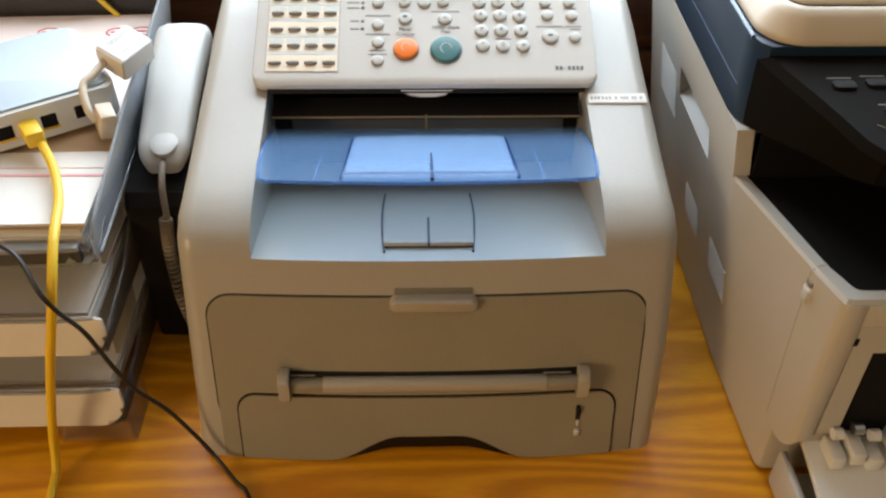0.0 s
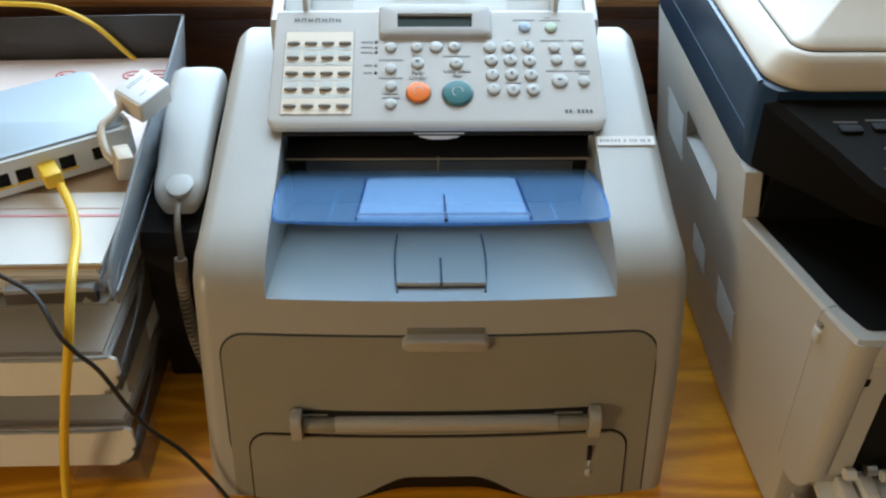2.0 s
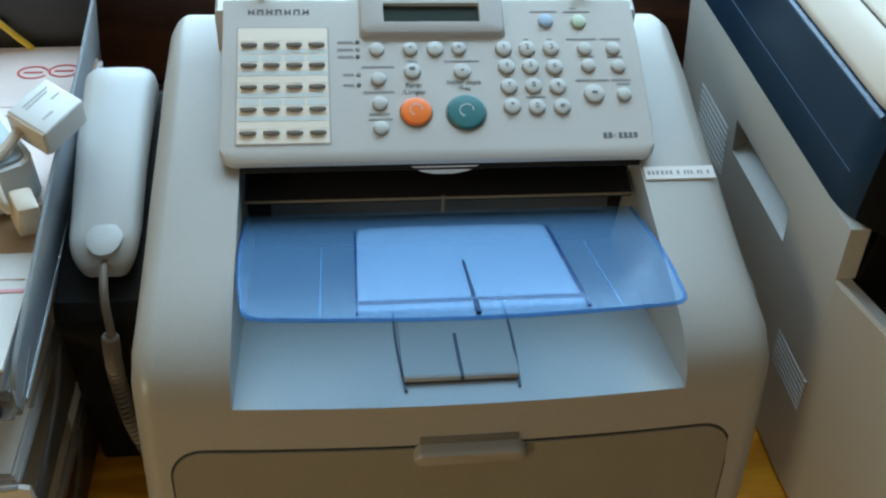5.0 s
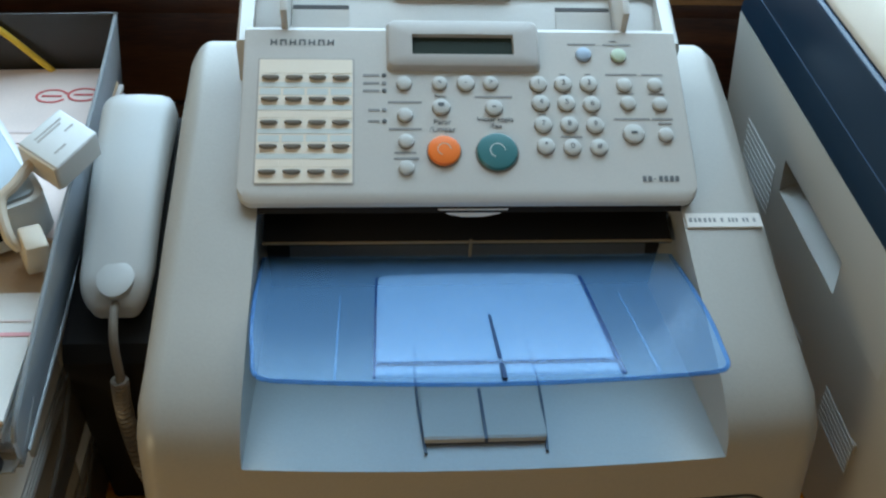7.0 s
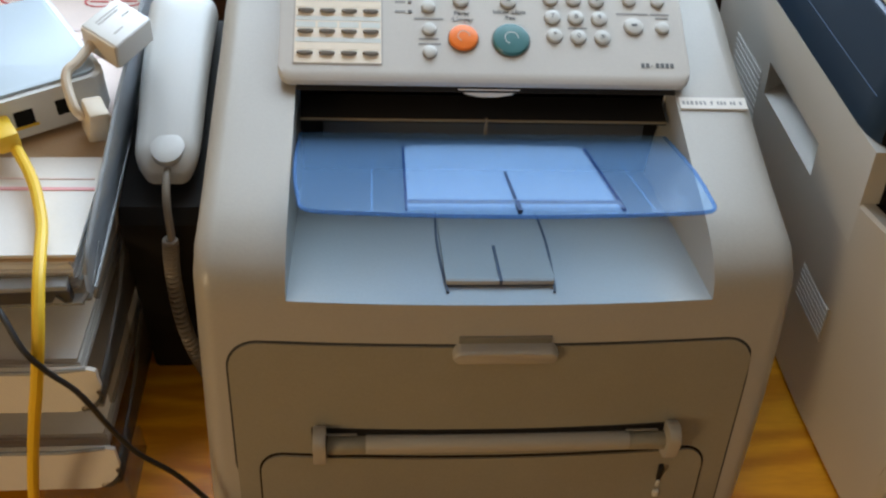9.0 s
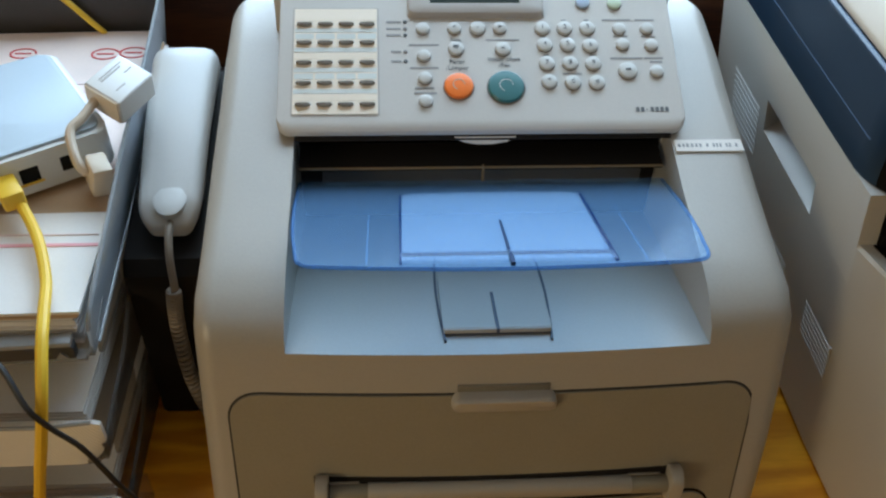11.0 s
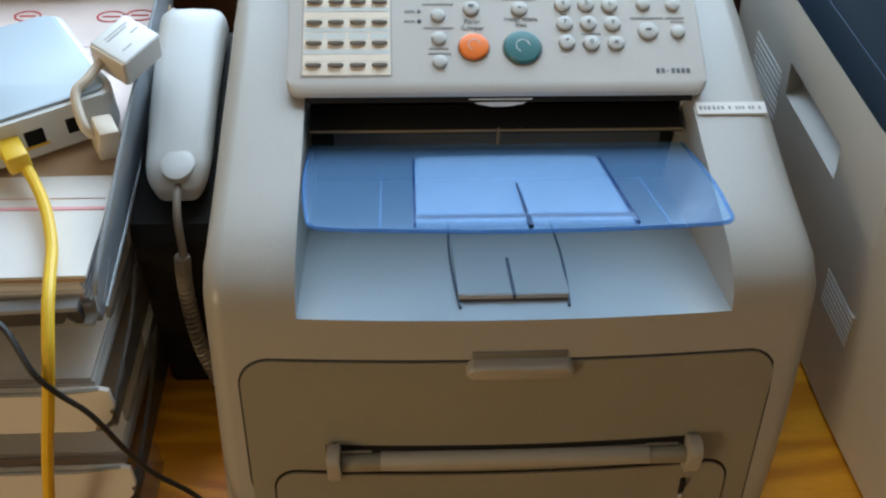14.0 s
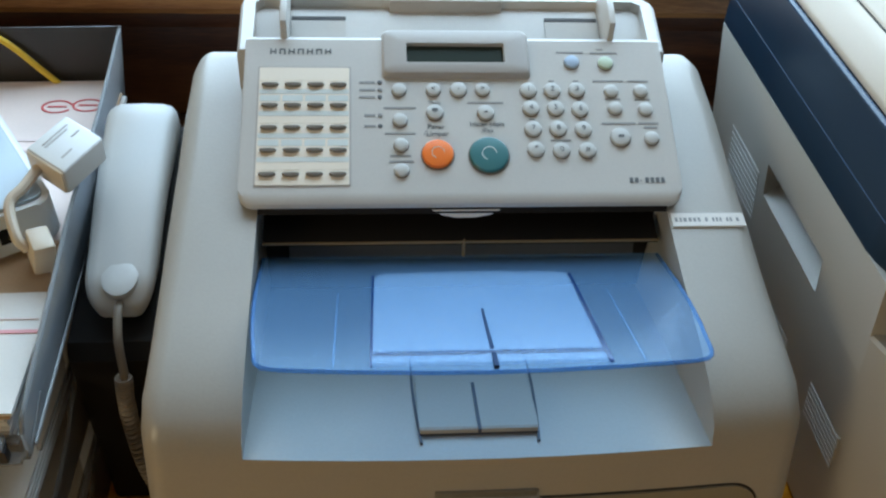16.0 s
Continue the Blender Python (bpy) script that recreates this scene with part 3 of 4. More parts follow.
prism([(-0.0205, 0.2264), (0.0210, 0.2264), (0.0150, 0.2225), (0.006, 0.2205), (-0.006, 0.2205), (-0.0145, 0.2225)], 0.1768, 0.1795, "y", bm=tab)
part("lift_tab", tab, CREAM, panel, "small ivory lift tab")


def plate(x0, x1, y0, y1, lo, hi, r, material, name, label="", k=5):
    """A flat piece lying on the panel."""
    cx, cy = (x0 + x1) / 2, (y0 + y1) / 2
    c = 1 / math.cos(radians(A))
    bm = prism(round_rect(x0 - cx, x1 - cx, (y0 - cy) * c, (y1 - cy) * c, r, k), lo, hi, "z")
    bmesh.ops.transform(bm, matrix=on_panel(cx, cy), verts=bm.verts[:])
    return part(name, bm, material, panel, label)


# Taupe plate slightly larger than the card, painted as its shaded edge.
plate(-0.1275, -0.0690, 0.1866, 0.2640, -0.001, 0.0003, 0.0012, BEZEL, "card_recess", "taupe rim painting the shade round the speed dial card")
plate(-0.1265, -0.0702, 0.1876, 0.2632, 0.0, 0.0007, 0.0010, CREAM, "speed_dial_card", "cream speed dial card")
ROWY = (0.2516, 0.2380, 0.2236, 0.2092, 0.1942)
for i, y in enumerate(ROWY):
    for j in range(4):
        x = -0.1195 + 0.01413 * j
        plate(x - 0.0063, x + 0.0063, y + 0.0026, y + 0.0066, 0.0005, 0.0009, 0.0002, CREAM if i % 2 == 0 else PALE, "name_field", k=1)
    if i:
        plate(-0.1262, -0.0705, y + 0.0075, y + 0.0105, 0.0005, 0.0009, 0.0002, PALE, "card_stripe", k=1)
kb = bmesh.new()
loft([[(rx * math.cos(t), min(0.0003, ry * math.sin(t)), z) for t in [2 * math.pi * i / 20 for i in range(20)]] for rx, ry, z in ((0.0052, 0.0021, 0.0), (0.0052, 0.0021, 0.0012), (0.0047, 0.0018, 0.0021), (0.003, 0.001, 0.0024))], bm=kb)
okey = None
for y in ROWY:
    for j in range(4):
        m = on_panel(-0.1195 + 0.01413 * j, y, 0.0006)
        if okey is None:
            okey = part("speed_dial_key", kb, ONEKEY, panel, "small dark taupe oval key")
            okey.matrix_basis = m
        else:
            same(okey, m, panel)


def round_key(r, h, material, name, label=""):
    bm = lathe([(r, -0.0005), (r, h * 0.55), (r * 0.93, h * 0.85), (r * 0.72, h), (r * 0.2, h * 1.04)])
    return part(name, bm, material, panel, label)


def ring_under(r):
    return part("key_ring", lathe([(r * 1.08, -0.0004), (r * 1.08, 0.0003), (r * 0.9, 0.0004)]), ONEKEY, panel)


kinds = {}
PAD = [(0.0045, KEY, "function_key", ((-0.039, 0.2481), (-0.0388, 0.2282), (-0.0385, 0.2122), (-0.0385, 0.1963), (-0.0173, 0.2482), (0.0141, 0.2484), (0.0975, 0.2477), (0.1169, 0.2478), (0.0986, 0.2360), (0.1184, 0.2354), (0.1196, 0.2161))),
        (0.0052, KEY, "menu_key", ((-0.0013, 0.2483), (-0.0168, 0.2332), (0.0152, 0.2329))),
        (0.0052, KEY, "number_key", ((0.0436, 0.2482), (0.0591, 0.2482), (0.0751, 0.2483), (0.0443, 0.2359), (0.0601, 0.2359), (0.0758, 0.2352), (0.0446, 0.2223), (0.0605, 0.2224), (0.0765, 0.2220), (0.0452, 0.2091), (0.0612, 0.2084), (0.0775, 0.2084))),
        (0.0063, KEY, "dial_key", ((0.0997, 0.2168),)),
        (0.0048, BLUEKEY, "mode_key", ((0.0739, 0.2677),)), (0.0048, GREENKEY, "mode_key", ((0.0962, 0.2671),)),
        (0.0098, ORANGE, "stop_key", ((-0.0161, 0.2063),)), (0.0122, TEAL, "start_key", ((0.0156, 0.2056),))]
for r, material, name, places in PAD:
    first = ring = None
    for x, y in places:
        m, m2 = on_panel(x, y), on_panel(x, y - 0.0003)
        if first is None:
            first, ring = round_key(r, 0.0026 if r < 0.009 else 0.0032, material, name, {"stop_key": "large orange stop key", "start_key": "large teal start key"}.get(name, "")), ring_under(r)
            first.matrix_basis, ring.matrix_basis = m, m2
        else:
            same(first, m, panel)
            same(ring, m2, panel)
digits = "1 2 3 4 5 6 7 8 9 * 0 #".split()
for d, (x, y) in zip(digits, PAD[2][3]):
    words(d, 0.0052, on_panel(x, y, 0.0028), INK, panel)
words("Parar\n/Limpar", 0.0050, on_panel(-0.0165, 0.2218, 0.0003), INK, panel)
words("Iniciar cópia\n/Fax", 0.0046, on_panel(0.0157, 0.2237, 0.0003), INK, panel)
words("Menu", 0.0034, on_panel(-0.0168, 0.2402, 0.0003), FAINT, panel)
for (x, y), s in (((-0.0013, 0.2483), "-"), ((-0.0173, 0.2482), "<"), ((0.0141, 0.2484), ">")):
    words(s, 0.005, on_panel(x, y, 0.0028), INK, panel)
# marks on the large keys: a stop sign and a start diamond
for x, y, r, material in ((-0.0161, 0.2063, 0.0036, IVORY), (0.0156, 0.2056, 0.0042, PALE)):
    bm = bmesh.new()
    k = 20
    loft([[((r + q) * math.cos(2 * math.pi * i / k), (r + q) * math.sin(2 * math.pi * i / k), z) for q, z in ((0, 0), (0.0005, 0), (0.0005, 0.0003), (0, 0.0003))] for i in range(15)], bm=bm)
    o = part("key_symbol", bm, material, panel)
    o.matrix_basis = on_panel(x, y, 0.0032)
plate(-0.0172, -0.0164, 0.2322, 0.2345, 0.0026, 0.0029, 0.0002, INK, "key_symbol", k=1)
plate(-0.0188, -0.0150, 0.2330, 0.2350, 0.0026, 0.0029, 0.0002, INK, "key_symbol", k=1)
plate(0.0140, 0.0164, 0.2322, 0.2332, 0.0026, 0.0029, 0.0002, INK, "key_symbol", k=1)
plate(0.0978, 0.1016, 0.2160, 0.2176, 0.0027, 0.0030, 0.0004, INK, "key_symbol", k=2)
# captions too small to read
for x0, x1, y, h in ((-0.0475, -0.0300, 0.2568, 0.0010), (-0.0490, -0.0285, 0.2365, 0.0012), (-0.0485, -0.0290, 0.2198, 0.0012), (-0.0455, -0.0325, 0.2055, 0.0012), (-0.0460, -0.0310, 0.2020, 0.0012),
                     (-0.0065, 0.0045, 0.2570, 0.0008), (0.0040, 0.0270, 0.2400, 0.0010), (0.0645, 0.0825, 0.2748, 0.0010), (0.0870, 0.1050, 0.2745, 0.0010), (0.0915, 0.0960, 0.2770, 0.0008),
                     (0.0865, 0.1065, 0.2548, 0.0011), (0.1095, 0.1230, 0.2548, 0.0011), (0.0930, 0.1030, 0.2425, 0.0009), (0.1125, 0.1225, 0.2422, 0.0009), (0.0890, 0.1110, 0.2262, 0.0012), (0.1125, 0.1255, 0.2262, 0.0012), (0.1160, 0.1245, 0.2235, 0.0012),
                     (0.0575, 0.0610, 0.2548, 0.0009), (0.0735, 0.0770, 0.2548, 0.0009), (0.0420, 0.0455, 0.2422, 0.0009), (0.0585, 0.0615, 0.2422, 0.0009), (0.0745, 0.0775, 0.2420, 0.0009), (0.0425, 0.0465, 0.2290, 0.0009), (0.0745, 0.0785, 0.2288, 0.0009), (0.0550, 0.0680, 0.2152, 0.0010)):
    plate(x0, x1, y - h / 2, y + h / 2, 0.0, 0.0003, 0.0002, FAINT, "caption_bar", k=1)
for y, on in ((0.2535, 0), (0.2485, 1), (0.2437, 0), (0.2316, 1), (0.2246, 0)):
    o = part("indicator", lathe([(0.0015, -0.0003), (0.0015, 0.0005), (0.0008, 0.0008)], 12), FAINT if on else INK, panel)
    o.matrix_basis = on_panel(-0.0511, y)
    plate(-0.0640 if y > 0.24 else -0.0610, -0.0540, y - 0.0007, y + 0.0007, 0.0, 0.0003, 0.0002, FAINT, "caption_bar", k=1)
# maker's mark and type mark as plain strokes
for i in range(7):
    x = -0.1205 + 0.0058 * i
    for dx0, dx1, y0, y1 in ((0.0, 0.0010, 0.2728, 0.2765), (0.0030, 0.0040, 0.2728, 0.2765), (0.0010, 0.0030, (0.2757 if i % 2 else 0.2742), (0.2765 if i % 2 else 0.2750))):
        plate(x + dx0, x + dx1, y0, y1, 0.0, 0.0004, 0.0002, INK, "maker_mark", k=1)
for i in range(7):
    x = 0.1020 + 0.0033 * i
    plate(x, x + (0.0022 if i != 2 else 0.0012), 0.1880 if i != 2 else 0.1893, 0.1912 if i != 2 else 0.1898, 0.0, 0.0004, 0.0002, INK, "type_mark", k=1)

# display
BC = 0.2716
BK = 1 / math.cos(radians(A))


def frame_ring(x0, x1, y0, y1, r, h):
    return [(x, y, h) for x, y in round_rect(x0, x1, (y0 - BC) * BK, (y1 - BC) * BK, r, 6)]


bz = loft([frame_ring(-0.0500, 0.0465, 0.2555, 0.2885, 0.003, -0.004), frame_ring(-0.0494, 0.0459, 0.2562, 0.2882, 0.003, 0.0006), frame_ring(-0.0482, 0.0446, 0.2575, 0.2878, 0.0045, 0.0034),
           frame_ring(-0.0472, 0.0436, 0.2585, 0.2868, 0.004, 0.0040), frame_ring(-0.0338, 0.0296, 0.2655, 0.2787, 0.001, 0.0038), frame_ring(-0.0334, 0.0292, 0.2660, 0.2783, 0.001, 0.0005)], cap=False)
bmesh.ops.transform(bz, matrix=on_panel(0, BC), verts=bz.verts[:])
part("display_bezel", bz, BEZEL, panel, "raised taupe display frame")
sb = bmesh.new()
prism([(0.2655, pz(0.2655) + 0.0008), (0.2787, pz(0.2787) + 0.0008), (0.2787, pz(0.2787) - 0.003), (0.2655, pz(0.2655) - 0.003)], -0.0335, 0.0293, bm=sb)
part("display_glass", sb, LCD, panel, "dark green unlit liquid crystal display")

# paper label strip on the housing
lb = bmesh.new()
prism([(0.1648, 0.2222), (0.1742, 0.2246), (0.1742, 0.2235), (0.1648, 0.2210)], 0.1268, 0.1725, bm=lb)
lab = part("paper_label", lb, PAPER, fax, "white paper label strip with dark bars")
lx = 0.1285
for i, wd in enumerate((0.0024, 0.0020, 0.0026, 0.0024, 0.0022, 0.0022, 0.0, 0.0020, 0.0, 0.0018, 0.0018, 0.0018, 0.0, 0.0018, 0.0018, 0.0, 0.0018)):
    if wd:
        part("label_bar", prism([(0.1680, 0.22315), (0.1708, 0.22385), (0.1708, 0.2234), (0.1680, 0.2227)], lx, lx + wd * 0.75), FAINT, lab)
    lx += (wd or 0.0016) * 1.25

# handset cradle and handset
cr = bmesh.new()
prism([(0.128, 0.004), (0.128, 0.150), (0.135, 0.160), (0.300, 0.200), (0.312, 0.195), (0.312, 0.004)], -0.2420, -0.1765, r=0.004, seg=2, bm=cr)
part("handset_cradle", cr, DARK, fax, "dark grey handset cradle")
hs = thing("telephone_handset", "pale grey telephone handset resting in the fax cradle", "telephone handset", (-0.207, 0.215, 0.2))
rings = []
N = 30
for i in range(N + 1):
    t = (i / N) ** 1.5
    y = 0.1455 + (0.3025 - 0.1455) * t
    cx = -0.2090 - 0.0060 * t
    end0 = min(1, t / 0.11)
    hw = (0.0203 + 0.0045 * t) * (0.50 + 0.50 * math.sqrt(1 - (1 - end0) ** 2)) * (1 if t < 0.95 else 1 - 0.10 * ((t - 0.95) / 0.05) ** 2)
    ztop = 0.1850 + 0.2450 * (y - 0.139) + 0.0045 * math.sin(math.pi * t) - 0.007 * (1 - end0) ** 2 - (0.004 * ((t - 0.9) / 0.1) ** 2 if t > 0.9 else 0)
    th = 0.020 + 0.006 * max(0, 2 * t - 1) - 0.011 * max(0, 1 - t / 0.22)
    prof = [(-1, -0.55), (-0.97, -0.25), (-0.86, -0.09), (-0.6, -0.02), (0, 0.0), (0.6, -0.02), (0.86, -0.09), (0.97, -0.25), (1, -0.55), (0.9, -1), (-0.9, -1)]
    rings.append([(cx + hw * a, y, ztop + th * b) for a, b in prof])
part("handset_shell", loft(rings), HANDSET, hs, "pale grey handset shell", sharp=50)
o = part("round_boss", lathe([(0.0112, -0.004), (0.0109, 0.0), (0.0085, 0.0009), (0.004, 0.0012)], squash=1.3), HANDSET, hs, "low rounded boss")
o.matrix_basis = hs.matrix_world.inverted() @ pose(-0.2083, 0.1600, 0.1912, 12)
o.matrix_parent_inverse = Matrix()
cpts = smooth_path([(-0.2080, 0.151, 0.180), (-0.2078, 0.140, 0.180), (-0.2068, 0.126, 0.170), (-0.2060, 0.119, 0.150), (-0.2070, 0.119, 0.140)])
cb = tube(cpts, 0.0026)
axis = smooth_path([(-0.2070, 0.119, 0.146), (-0.2095, 0.1190, 0.125), (-0.2110, 0.119, 0.095), (-0.2100, 0.118, 0.060), (-0.2050, 0.116, 0.030), (-0.1990, 0.114, 0.012)], 12)
hel = []
turns = 34
for i in range(turns * 10 + 1):
    s = i / (turns * 10) * (len(axis) - 1)
    j = min(int(s), len(axis) - 2)
    c = axis[j].lerp(axis[j + 1], s - j)
    d = (axis[j + 1] - axis[j]).normalized()
    u = d.cross(Vector((0, 1, 0))).normalized()
    v = d.cross(u)
    a = 2 * math.pi * i / 10
    hel.append(c + 0.0040 * (math.cos(a) * u + math.sin(a) * v))
tube(hel, 0.0017, 6, bm=cb)
part("coiled_cord", cb, CORD, hs, "taupe coiled telephone cord")

# ---- letter trays with papers ----
XR, XL = -0.2390, -0.4990


def letter_tray(yf, z0, deep, side, lip, rim, label, wall=SMOKE, rise=0.0):
    t = thing("letter_tray", label, "letter tray", ((XL + XR) / 2, yf + 0.17, z0), "stacked letter trays")
    yb = yf + deep
    part("tray_floor", rbox(XL, XR, yf + 0.002, yb, z0, z0 + 0.0025, 0.0008), wall, t)
    prof = [(yf + 0.004, z0), (yf + 0.004, z0 + 0.012), (yf + 0.035, z0 + 0.016), (yf + 0.075, z0 + side * 0.50), (yf + 0.100, z0 + side * 0.80), (yf + 0.130, z0 + side * 0.96), (yf + 0.165, z0 + side), (yf + 0.255, z0 + side + 0.3 * rise), (yb, z0 + side + 0.004 + rise), (yb, z0)]
    if lip < 0.01:
        prof[1:5] = [(yf + 0.004, z0 + 0.020), (yf + 0.012, z0 + side * 0.55), (yf + 0.050, z0 + side * 0.70), (yf + 0.095, z0 + side * 0.84)]
    for x in (XL, XR - 0.0025):
        part("side_wall", prism(prof, x, x + 0.0025, r=0.0006, seg=1), SMOKE_LIT if lip < 0.01 else SMOKE_SIDE_SHADED, t)
        part("wall_rim", tube(smooth_path([(x + 0.00125, y, z) for y, z in prof[1:9]], 5), 0.0014, 6), rim if lip < 0.01 else wall, t)
    if lip < 0.01:
        part("foot_rim", tube([Vector((XR, y, z0 + 0.001)) for y in (yf + 0.012, yf + 0.10, yf + 0.20, yb)], 0.0015, 6), rim, t, "bright lower edge of the side wall")
    part("back_wall", rbox(XL, XR, yb - 0.0025, yb, z0, z0 + side + 0.006 + rise, 0.0006), SMOKE_BACK_SHADED if rise else wall, t)
    if lip < 0.01:
        part("front_lip", prism([(yf, z0 - 0.001), (yf - 0.002, z0 + 0.003), (yf, z0 + lip), (yf + 0.004, z0 + lip + 0.001), (yf + 0.004, z0 - 0.001)], XL, XR - 0.004, r=0.0008), rim, t)
    else:
        arc = [(XR - 0.016 + 0.016 * math.sin(radians(a)), z0 + 0.015 - 0.016 * math.cos(radians(a))) for a in range(0, 91, 15)]
        lb = prism([(XL, z0 - 0.001)] + arc + [(XR - 0.001, z0 + lip - 0.003), (XR - 0.005, z0 + lip), (XL, z0 + lip)], yf - 0.0015, yf + 0.0015, "y")
        for v in lb.verts:
            v.co.y += 0.16 * (v.co.z - z0) + 6.0 * max(0, v.co.x - XR + 0.03) ** 2
        part("front_lip", lb, rim, t, "frosted hatched front lip")
        part("lip_edge", tube([Vector((XL, yf + 0.16 * lip, z0 + lip)), Vector((XR - 0.03, yf + 0.16 * lip, z0 + lip)), Vector((XR - 0.006, yf + 0.16 * lip + 0.003, z0 + lip))], 0.0013, 6), SMOKE_RIM, t)
    part("lip_corner", tube(smooth_path([(XR - 0.012, yf, z0 + 0.001), (XR - 0.004, yf + 0.0015, z0 + 0.003), (XR, yf + 0.012, z0 + 0.008), (XR, yf + 0.035, z0 + 0.016)], 6), 0.0016, 6), rim if lip < 0.01 else wall, t)
    return t


GREYLIP = clear("frosted_lip", (0.92, 0.89, 0.84), (0.84, 0.79, 0.71), 0.80, 0.35)
gn, gl = GREYLIP.node_tree.nodes, GREYLIP.node_tree.links.new
gm, gw, gp, gc = gn.new("ShaderNodeMapping"), gn.new("ShaderNodeTexWave"), gn.new("ShaderNodeBump"), gn.new("ShaderNodeTexCoord")
gm.inputs["Rotation"].default_value = (0, radians(38), 0)
gw.inputs["Scale"].default_value, gw.inputs["Distortion"].default_value = 170.0, 0.6
gp.inputs["Strength"].default_value, gp.inputs["Distance"].default_value = 0.4, 0.0005
gl(gc.outputs["Object"], gm.inputs["Vector"])
gl(gm.outputs[0], gw.inputs["Vector"])
gl(gw.outputs["Fac"], gp.inputs["Height"])
gl(gp.outputs["Normal"], gn["Principled BSDF"].inputs["Normal"])
LIP_DARK = clear("dark_lip_recess", (0.5, 0.53, 0.58), (0.05, 0.055, 0.07), 0.8, 0.3)
top_tray = letter_tray(0.050, 0.1600, 0.342, 0.056, 0.004, SMOKE_RIM, "smoke-grey letter tray full of papers under a router", rise=0.011)
mid_tray = letter_tray(0.021, 0.0960, 0.350, 0.046, 0.030, GREYLIP, "smoke-grey letter tray with a frosted front, between two others")
low_tray = letter_tray(0.010, 0.0270, 0.350, 0.046, 0.032, GREYLIP, "smoke-grey lowest letter tray on clear feet")
part("lip_recess", prism([(0.0478, 0.1640), (0.0478, 0.1735), (0.054, 0.1745), (0.054, 0.163)], -0.3130, -0.2480, r=0.001), LIP_DARK, top_tray, "dark recess in the front lip")
part("lip_band", rbox(-0.3120, -0.2485, 0.0470, 0.056, 0.1740, 0.1780, 0.001), SMOKE_RIM, top_tray, "pale clear band over the lip")
part("lip_mark", prism([(-0.2590, 0.1655), (-0.2520, 0.1655), (-0.2555, 0.1705)], 0.0462, 0.0478, "y"), SMOKE_RIM, top_tray)
turn_top = Matrix.Translation((-0.239, 0.05, 0)) @ Matrix.Rotation(radians(2.7), 4, "Z") @ Matrix.Translation((0.239, -0.05, 0))
for o in top_tray.children:
    for v in o.data.vertices:
        if v.co.x > XR - 0.006 and v.co.z > 0.172:
            v.co.x += 0.16 * (v.co.z - 0.172)
    o.data.transform(turn_top)
for x0, x1, y in ((-0.4500, -0.4000, 0.013), (-0.2960, -0.2360, 0.013), (-0.2960, -0.2360, 0.30), (-0.4500, -0.4000, 0.30)):
    fb = rbox(x0, x1, y, y + 0.004, 0.0, 0.027, 0.001)
    rbox(x1 - 0.004, x1, y + 0.004, y + 0.045, 0.0, 0.027, 0.001, bm=fb)
    rbox(x0, x1, y + 0.004, y + 0.045, 0.0, 0.0025, 0.0006, bm=fb)
    part("foot", fb, CLEARFOOT, low_tray, "clear plastic foot")
for t, z0, z1, y0 in ((mid_tray, 0.0705, 0.0960, 0.045), (top_tray, 0.1425, 0.1600, 0.070)):
    for y in (y0, y0 + 0.24):
        part("riser", prism([(y, z0), (y + 0.004, z1), (y + 0.060, z1), (y + 0.056, z0)], XR - 0.0065, XR - 0.0030, r=0.0006, seg=1), SMOKE, t, "smoke-grey riser")


def sheets(name, label, x0, x1, y0, y1, z0, z1, material, turn=0.0, n=1, category="paper"):
    """A stack of sheets as one thing, each a little out of line."""
    rnd = random.Random(int((x0 + y0) * 1e4))
    cx, cy = (x0 + x1) / 2, (y0 + y1) / 2
    h = (z1 - z0) / n
    if n > 1:
        stack = thing(name, label, category, (cx, cy, z0))
    for i in range(n):
        bm = bmesh.new()
        m = pose(cx + rnd.uniform(-0.0012, 0.0012) * (n > 1), cy + rnd.uniform(-0.002, 0.002) * (n > 1), z0 + h * (i + 0.5), 0, 0, turn + rnd.uniform(-0.5, 0.5) * (n > 1))
        rbox(-(x1 - x0) / 2, (x1 - x0) / 2, -(y1 - y0) / 2, (y1 - y0) / 2, -h * 0.42, h * 0.42, 0, bm=bm, m=m)
        if n > 1:
            part("sheet", bm, material, stack, flat=True)
        else:
            stack = tagged(mesh(name, bm, material, flat=True), label, category)
    return stack


sheets("paper_stack", "stack of white papers in the lowest tray", -0.480, -0.252, 0.036, 0.33, 0.0300, 0.0500, PAPER, 0, 9)
sheets("paper_stack", "stack of white papers in the middle tray", -0.478, -0.255, 0.046, 0.34, 0.0990, 0.1160, PAPER, 0, 8)
sheets("paper_stack", "thick stack of papers in the top tray", -0.4680, -0.2480, 0.0600, 0.370, 0.1630, 0.1840, PAPER, 0, 9)
sheets("brown_envelope", "brown paper envelope under the router", -0.4620, -0.2470, 0.0580, 0.366, 0.1842, 0.1880, PAPER_BROWN, 0.6, 2, "envelope")
letter = sheets("printed_letter", "pinkish printed letter with a red mark", -0.4700, -0.2520, 0.190, 0.379, 0.1882, 0.1905, PAPER_PINK, 2.0, 1, "letter")
form = sheets("paper_form", "white paper form with a pink line", -0.4600, -0.2440, 0.0575, 0.146, 0.1882, 0.1908, PAPER, 1.0, 1, "paper")
